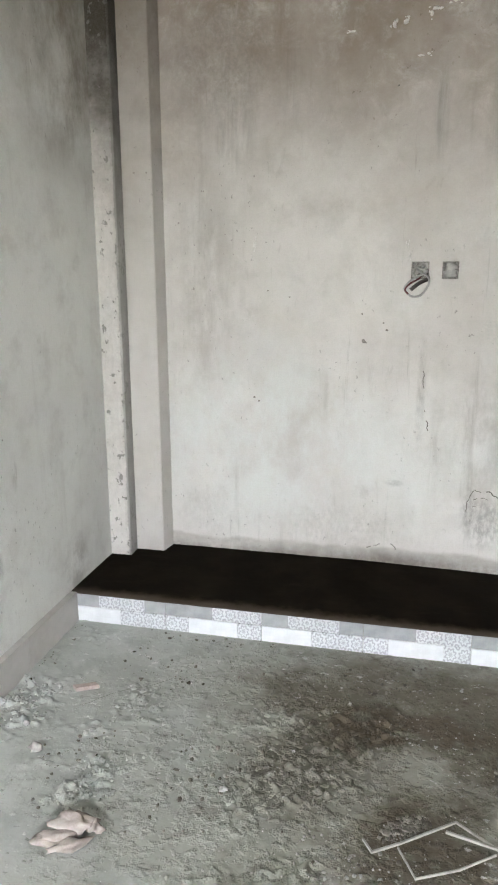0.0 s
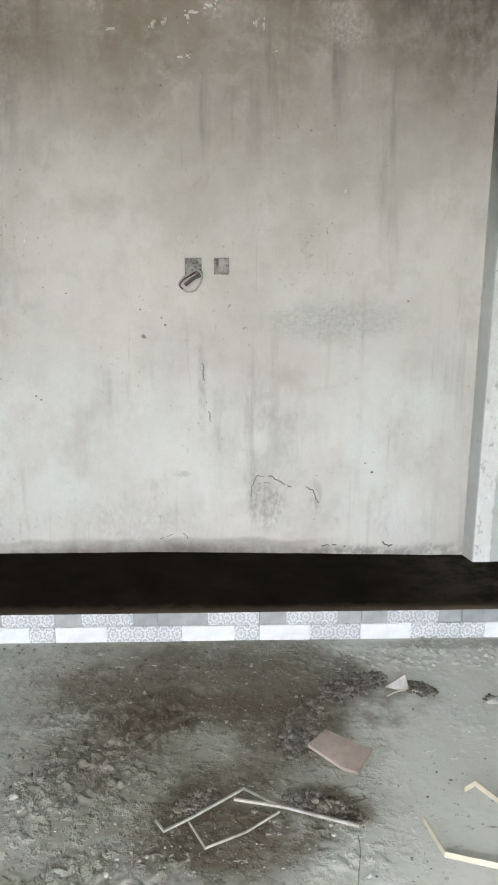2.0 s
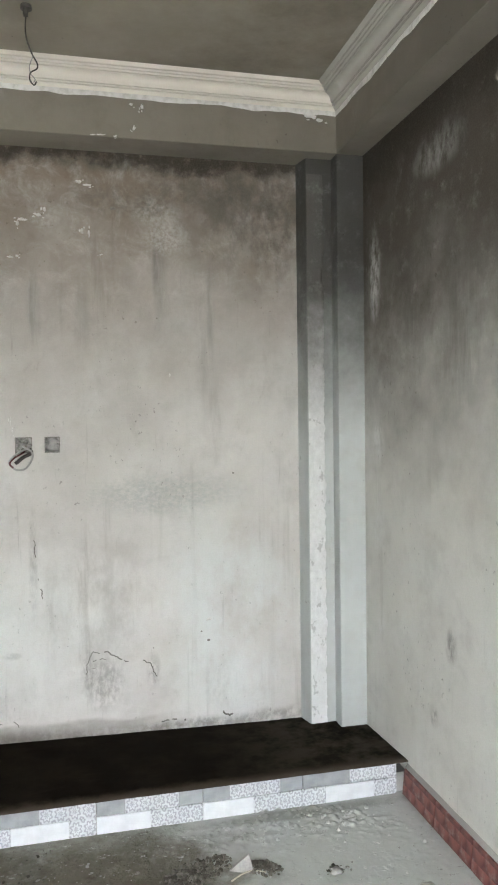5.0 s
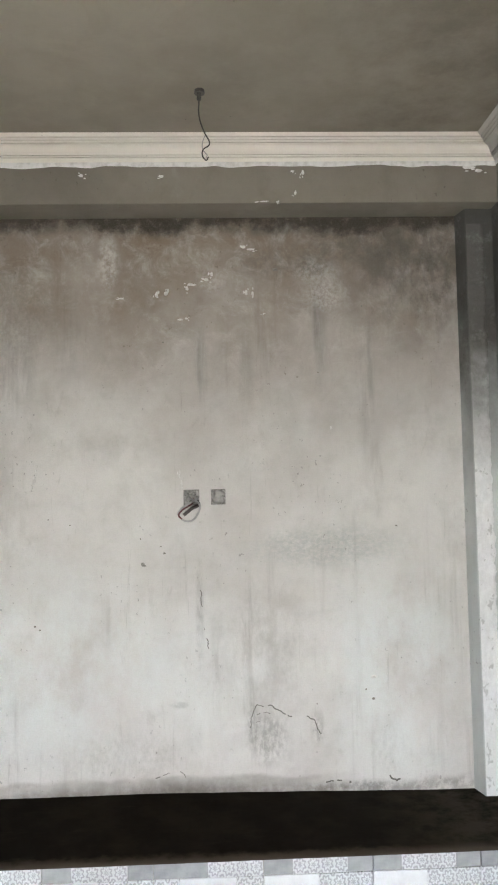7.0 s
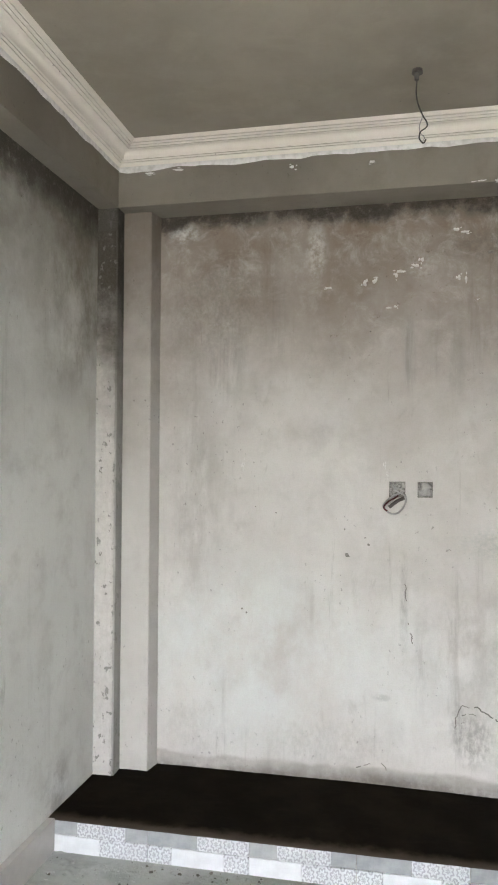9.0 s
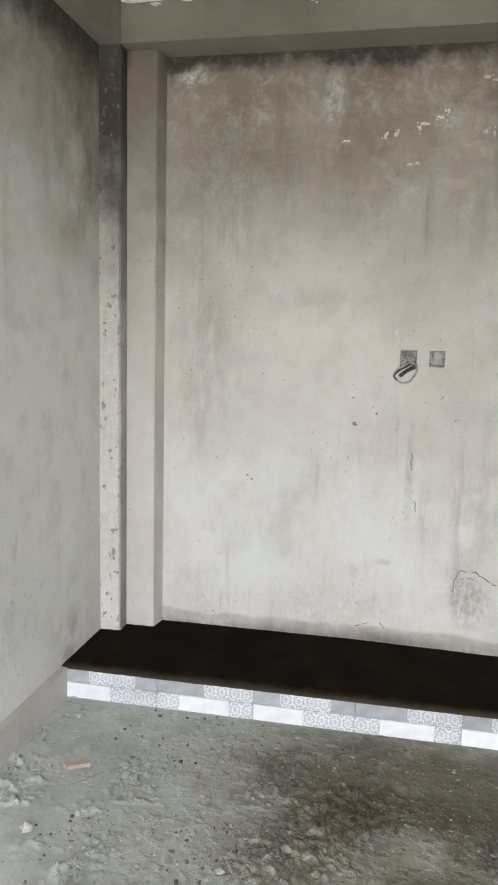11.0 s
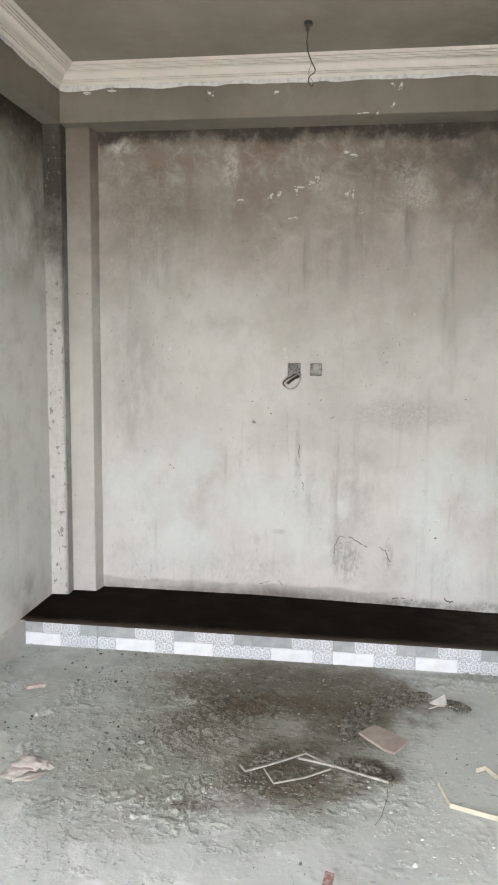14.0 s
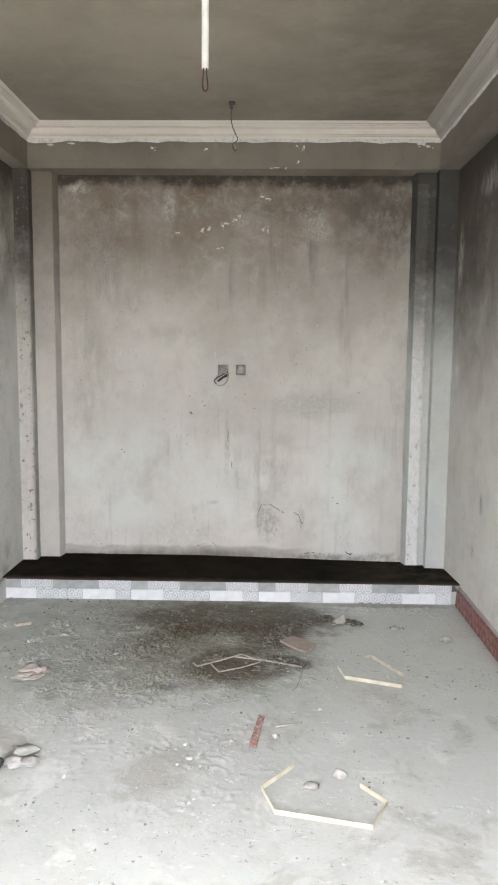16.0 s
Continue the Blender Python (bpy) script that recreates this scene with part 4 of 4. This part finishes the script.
bmesh.ops.create_cone(bm, cap_ends=True, segments=20, radius1=0.023, radius2=0.021, depth=0.016, matrix=Matrix.Translation((0, 0, -0.007)))
part("rose", bm, DARKWIRE, hook, smooth=False)
part("terminal", boxed((-0.012, -0.010, -0.042), (0.007, 0.010, -0.014), 0.003), DARKSTEEL, hook)
part("wire", tube(bmesh.new(), smoothed([(-0.002, 0, -0.04), (-0.005, 0.0, -0.10), (0.004, 0.0, -0.15), (0.022, 0.0, -0.195), (0.038, 0.0, -0.225), (0.036, 0.0, -0.245), (0.012, 0.0, -0.262), (0.008, 0.0, -0.29), (0.024, 0.0, -0.31), (0.034, 0.0, -0.295)]), 0.003, 6), DARKWIRE, hook, "", True)
part("wire", tube(bmesh.new(), smoothed([(0.022, 0.004, -0.195), (0.008, 0.004, -0.235), (0.012, 0.003, -0.265), (0.028, 0.003, -0.285), (0.022, 0.003, -0.30)]), 0.002, 6), GREYWIRE, hook, "", True)

pipe = thing("hanging_conduit", "white plastic conduit hanging from the ceiling with a red wire loop", "conduit")
pipe.location = (0.109, 0.671, CEIL)
bm = bmesh.new()
n = 20
ring = [[bm.verts.new((r * math.cos(k * 2 * math.pi / n), r * math.sin(k * 2 * math.pi / n), z)) for k in range(n)] for r, z in ((0.0125, 0.0), (0.0125, -0.624), (0.0105, -0.624), (0.0105, 0.0))]
for r, s in zip(ring, ring[1:]):
    for k in range(n):
        bm.faces.new((r[k], r[(k + 1) % n], s[(k + 1) % n], s[k]))
part("tube", bm, PVC, pipe, smooth=True)
part("wire", tube(bmesh.new(), smoothed([(-0.005, 0, -0.5), (-0.006, 0, -0.63), (-0.009, 0, -0.67), (-0.006, 0, -0.695), (0.002, 0, -0.701)]), 0.0028, 8), REDWIRE, pipe, "red wire", True)
part("wire", tube(bmesh.new(), smoothed([(0.005, 0.002, -0.5), (0.005, 0.002, -0.63), (0.009, 0.002, -0.67), (0.009, 0.001, -0.69), (0.002, 0.0, -0.702)]), 0.0026, 8), DARKWIRE, pipe, "dark wire", True)


# ---- marks on the back wall ----
def dab(x, z, w, h, seed, y=BACK, owner=None):
    """A small thrown dab of white plaster with a few crumbs beside it."""
    bm = bmesh.new()
    pick = random.Random(seed)
    for k in range(4):
        f = 0.62 if k == 0 else pick.uniform(0.18, 0.4)
        ox, oz = (0, 0) if k == 0 else (pick.uniform(-1.3, 1.3) * w, pick.uniform(-1.3, 1.3) * h)
        r = bmesh.ops.create_icosphere(bm, subdivisions=2, radius=1)
        for v in r["verts"]:
            n = 1 + 0.9 * noise.noise(v.co * 2.2 + Vector((seed, seed * 2.1, k * 3)))
            v.co = Vector((v.co.x * w * n * f + ox, v.co.y * 0.002, v.co.z * h * n * f + oz))
    ob = part("plaster_dab", bm, SPLASH, owner or wall_back, "", True)
    ob.location = (x, y, z)


DABS = [(-0.04, 2.56, 0.016, 0.008), (-0.005, 2.565, 0.014, 0.008), (0.30, 2.945, 0.022, 0.013), (0.345, 2.93, 0.025, 0.009), (-0.16, 2.69, 0.014, 0.024), (-0.11, 2.70, 0.017, 0.016),
        (0.02, 2.745, 0.024, 0.012), (0.0, 2.725, 0.012, 0.02), (0.10, 2.77, 0.02, 0.013), (0.13, 2.80, 0.012, 0.02), (0.31, 2.70, 0.013, 0.022), (0.345, 2.69, 0.009, 0.028), (0.40, 2.585, 0.011, 0.006),
        (-0.345, 2.675, 0.022, 0.007), (0.93, 0.69, 0.018, 0.010), (-0.055, 1.745, 0.007, 0.022), (-0.045, 1.70, 0.009, 0.014), (-0.80, 1.74, 0.012, 0.035), (0.74, 1.98, 0.008, 0.012)]
for k, (x, z, w, h) in enumerate(DABS):
    dab(x, z, w, h, k)
for k, (x, z, w, h) in enumerate([(-0.51, 3.245, 0.02, 0.012), (-0.11, 3.237, 0.02, 0.01), (0.40, 3.108, 0.03, 0.006), (0.47, 3.105, 0.012, 0.007), (0.56, 3.15, 0.012, 0.012), (0.60, 3.255, 0.012, 0.02), (0.55, 3.262, 0.01, 0.01), (1.45, 3.28, 0.05, 0.016), (1.50, 3.262, 0.03, 0.014), (-1.26, 3.27, 0.04, 0.008), (-1.1, 3.275, 0.04, 0.009)]):
    dab(x, z, w, h, k + 40, BEAM_B, beam_back)


def scar(points, r):
    """A crack in the plaster, broken into short uneven lengths."""
    bm = bmesh.new()
    line = []
    for p in smoothed([(x, BACK, z) for x, z in points], 14):
        line.append(p + Vector((0.012 * noise.noise(p * 30) + 0.006 * noise.noise(p * 90), 0, 0.014 * noise.noise(p * 24 + Vector((4, 0, 0))) + 0.007 * noise.noise(p * 80 + Vector((7, 0, 0))))))
    run = []
    for k, p in enumerate(line):
        if noise.noise(p * 35 + Vector((0, 9, 0))) > -0.22:
            run.append(p)
        if (k == len(line) - 1 or noise.noise(p * 35 + Vector((0, 9, 0))) <= -0.22) and run:
            if len(run) > 2:
                tube(bm, run, 1.35 * r * (0.55 + 0.7 * abs(noise.noise(run[0] * 40))), 5)
            run = []
    for v in bm.verts:
        v.co.y = BACK + (v.co.y - BACK) * 0.3
    if bm.verts:
        part("plaster_crack", bm, MARK, wall_back)


scar([(0.285, 0.45), (0.30, 0.53), (0.33, 0.562), (0.39, 0.560), (0.44, 0.52), (0.50, 0.495)], 0.0028)
scar([(0.31, 0.505), (0.35, 0.52), (0.39, 0.512)], 0.0022)
scar([(0.31, 0.47), (0.34, 0.485), (0.37, 0.48)], 0.0018)
scar([(0.58, 0.50), (0.62, 0.47), (0.645, 0.41)], 0.003)
scar([(-0.20, 0.215), (-0.12, 0.235), (-0.06, 0.238), (-0.05, 0.215)], 0.002)
scar([(0.045, 1.15), (0.05, 1.0), (0.07, 0.92), (0.075, 0.85)], 0.0022)
scar([(1.00, 0.185), (1.03, 0.165), (1.05, 0.175)], 0.006)
scar([(0.66, 0.165), (0.74, 0.170), (0.80, 0.16)], 0.004)


def pock(x, z, r, seed):
    bm = lump(bmesh.new(), (0, 0, 0), (r, 0.004, r), seed, 1.0, 1)
    part("pockmark", bm, POCK, wall_back).location = (x, BACK + 0.001, z)


for k, (x, z, r) in enumerate([(-0.244, 1.287, 0.015), (-0.14, 1.345, 0.008), (-0.155, 1.38, 0.005), (0.925, 0.575, 0.009), (0.885, 0.625, 0.006), (-0.26, 1.42, 0.006), (-0.80, 0.99, 0.007), (-0.775, 0.97, 0.006), (0.465, 2.82, 0.014), (-0.13, 2.44, 0.006), (1.07, 1.46, 0.007), (-0.62, 1.50, 0.007), (-0.73, 1.53, 0.005), (0.92, 2.62, 0.006)]):
    pock(x, z, r, k)

# ---- loose grit and rubble, past counting ----
ICO = bmesh.new()
bmesh.ops.create_icosphere(ICO, subdivisions=1, radius=1)
ICO_V = np.array([v.co[:] for v in ICO.verts])
ICO_F = np.array([[v.index for v in f.verts] for f in ICO.faces])
ICO.free()


def scatter(name, spots, material, label, category):
    rng = np.random.default_rng(len(spots))
    vs, fs = [], []
    for k, (x, y, z, r) in enumerate(spots):
        v = ICO_V * (1 + rng.uniform(-0.35, 0.35, (len(ICO_V), 1))) * np.array([rng.uniform(0.7, 1.4), rng.uniform(0.7, 1.4), rng.uniform(0.5, 0.9)]) * r
        vs.append(v + np.array([x, y, z]))
        fs.append(ICO_F + k * len(ICO_V))
    me = bpy.data.meshes.new(name)
    me.from_pydata(np.concatenate(vs).tolist(), [], np.concatenate(fs).tolist())
    me.materials.append(material)
    return tagged(new(name, me), label, category, kind="stuff")


rnd = random.Random(11)


def spread(count, inside, size, lift=0.3):
    out = []
    while len(out) < count:
        x, y = rnd.uniform(LEFT + 0.05, RIGHT - 0.06), rnd.uniform(-0.5, PLAT_Y - 0.02)
        if rnd.random() < inside(x, y):
            r = size[0] * (size[1] / size[0]) ** (rnd.random() ** 2.2)
            out.append((x, y, floor_height(x, y) + r * lift, r))
    return out


def clumps(x, y):
    return max(0, noise.noise(Vector((x * 3.1, y * 3.1, 5))) + 0.15) ** 1.5


def heap(x, y, cx, cy, rx, ry, turn=0.0):
    dx, dy = x - cx, y - cy
    c, s = math.cos(turn), math.sin(turn)
    u, v = (dx * c + dy * s) / rx, (-dx * s + dy * c) / ry
    return max(0, 1 - u * u - v * v)


def rubble(x, y):
    return max(heap(x, y, 0.47, 1.95, 0.16, 0.06, -0.45), heap(x, y, 0.065, 1.985, 0.10, 0.04, 0.66), heap(x, y, 0.43, 2.36, 0.07, 0.2, -0.35),
               0.6 * heap(x, y, 0.66, 2.62, 0.2, 0.08, 0.5), 0.6 * heap(x, y, 0.93, 2.60, 0.08, 0.05, -0.5), 0.12 * heap(x, y, 1.20, 2.52, 0.06, 0.04))


scatter("mortar_crumbs", spread(1500, lambda x, y: roughness_at(x, y) ** 2.0, (0.003, 0.012), 0.3), FLOOR_M, "grey mortar crumbs trodden into the floor", "rubble")
scatter("floor_grit", spread(1500, lambda x, y: clumps(x, y) * (0.9 if x < 0.4 else 0.45) * (0.5 if y < 1.3 else 1) * (0.2 if heap(x, y, 0.12, 2.4, 0.8, 0.5) > 0 else 1), (0.0015, 0.0075)), GRIT, "fine grey grit scattered over the concrete", "grit")
scatter("dark_rubble", [(x, y, z + 0.024 * rubble(x, y) * rnd.random(), r) for x, y, z, r in spread(3300, rubble, (0.003, 0.012), 0.5)] + spread(600, lambda x, y: clumps(x + 4, y) * min(1, max(0, y * 0.5 - x * 0.3 - 0.2)) * (1 if y > 1.75 and x < 0.55 else 0), (0.002, 0.009)), SOIL, "dark crumbs of soil and mortar in low heaps", "rubble")
whole("thread", tube(bmesh.new(), smoothed([(0.79, 2.545, 0.004), (0.84, 2.575, 0.006), (0.885, 2.585, 0.005), (0.93, 2.565, 0.004)]), 0.003, 6), CREAM, "short pale plastic thread beside a tile shard", "thread", smooth=True)
scatter("white_chips", spread(900, lambda x, y: (0.25 + clumps(x + 21, y - 3)) * (0.25 if heap(x, y, 0.12, 2.4, 0.8, 0.5) > 0 else 1) * (0.5 if y < 1.5 else 1), (0.0015, 0.006)), CHIPS, "small white plaster chips on the floor", "chips")


def floor_crack(points):
    bm = bmesh.new()
    line = [Vector((p.x + 0.012 * noise.noise(p * 12), p.y + 0.012 * noise.noise(p * 12 + Vector((5, 0, 0))), 0)) for p in smoothed([(x, y, 0) for x, y in points], 8)]
    tube(bm, [Vector((p.x, p.y, floor_height(p.x, p.y) + 0.0006)) for p in line], 0.0014, 5)
    for v in bm.verts:
        v.co.z = floor_height(v.co.x, v.co.y) + max(-0.002, (v.co.z - floor_height(v.co.x, v.co.y)) * 0.4)
    part("floor_crack", bm, MARK, floor_ob)


floor_crack([(0.56, 1.84), (0.54, 1.72), (0.50, 1.60)])
floor_crack([(-1.20, 2.36), (-1.05, 2.50), (-0.90, 2.62)])
floor_crack([(-0.35, 1.62), (-0.20, 1.66), (-0.06, 1.68)])

# ---- tiles of the riser and the skirting ----
BOXES = {}


def tile_piece(name, lo, hi, material, parent):
    """A thin bevelled tile; alike pieces share a mesh."""
    size = tuple(round(b - a, 3) for a, b in zip(lo, hi))
    key = (size, material.name)
    if key not in BOXES:
        bm = boxed((0, 0, 0), size)
        bmesh.ops.bevel(bm, geom=list(bm.edges), offset=0.0012, segments=1, affect="EDGES")
        me = bpy.data.meshes.new(name)
        bm.to_mesh(me)
        bm.free()
        me.materials.append(material)
        BOXES[key] = me
    ob = new(name, BOXES[key])
    ob.parent = parent
    ob.location = lo
    return ob


A_TILE = ([(0.0, 0.226, T_PLAIN), (0.226, 0.4575, T_LACE)], [(0.0, 0.11, T_LACE), (0.11, 0.345, T_WHITE), (0.345, 0.4575, T_LACE)])
B_TILE = ([(0.0, 0.122, T_PLAIN), (0.122, 0.352, T_LACE), (0.352, 0.4575, T_PLAIN)], [(0.0, 0.229, T_WHITE), (0.229, 0.4575, T_LACE)])
for k, kind in enumerate("BABABBA"):
    x0 = -1.5245 + 0.4575 * k
    for (z0, z1), row in zip(((0.0715, 0.1395), (-0.006, 0.0690)), A_TILE if kind == "A" else B_TILE):
        for a, b, material in row:
            out = 0.0 if material is not T_PLAIN else 0.0015
            tile_piece("tile", (x0 + a + (0.0016 if a == 0 else 0.0004), PLAT_Y - 0.002 + out, z0), (x0 + b - (0.0016 if b > 0.45 else 0.0004), PLAT_Y + 0.010 + out, z1), material, platform)

skirt = tagged(new("baseboard_1"), "ivory glazed tile skirting along the plastered wall", "baseboard", kind="structure")
for k in range(12):
    y1 = PLAT_Y - 0.004 - 0.4575 * k
    tile_piece("tile", (LEFT, y1 - 0.456, -0.01), (LEFT + 0.034, y1, 0.143), T_IVORY, skirt)
skirt = tagged(new("baseboard_2"), "red scalloped tile skirting bedded in mortar", "baseboard", kind="structure")
for k in range(18):
    y1 = PLAT_Y - 0.010 - 0.304 * k
    ob = tile_piece("tile", (RIGHT - 0.033, y1 - 0.302, -0.01), (RIGHT - 0.021, y1, 0.110), RED, skirt)
    ob.rotation_euler = (0, radians(5.5), 0)
bm = bmesh.new()
ys = [PLAT_Y - 5.48 * k / 160 for k in range(161)]
rows = []
for y in ys:
    w = 0.006 * noise.noise(Vector((y * 6, 1, 0)))
    rows.append([bm.verts.new(p) for p in ((RIGHT + 0.002, y, 0.0), (RIGHT - 0.010, y, 0.0), (RIGHT - 0.013 + w * 0.3, y, 0.112), (RIGHT + 0.002, y, 0.130 + w))])
for r, s in zip(rows, rows[1:]):
    for k in range(3):
        bm.faces.new((r[k], r[k + 1], s[k + 1], s[k]))
part("mortar_bed", bm, MORTAR, skirt)
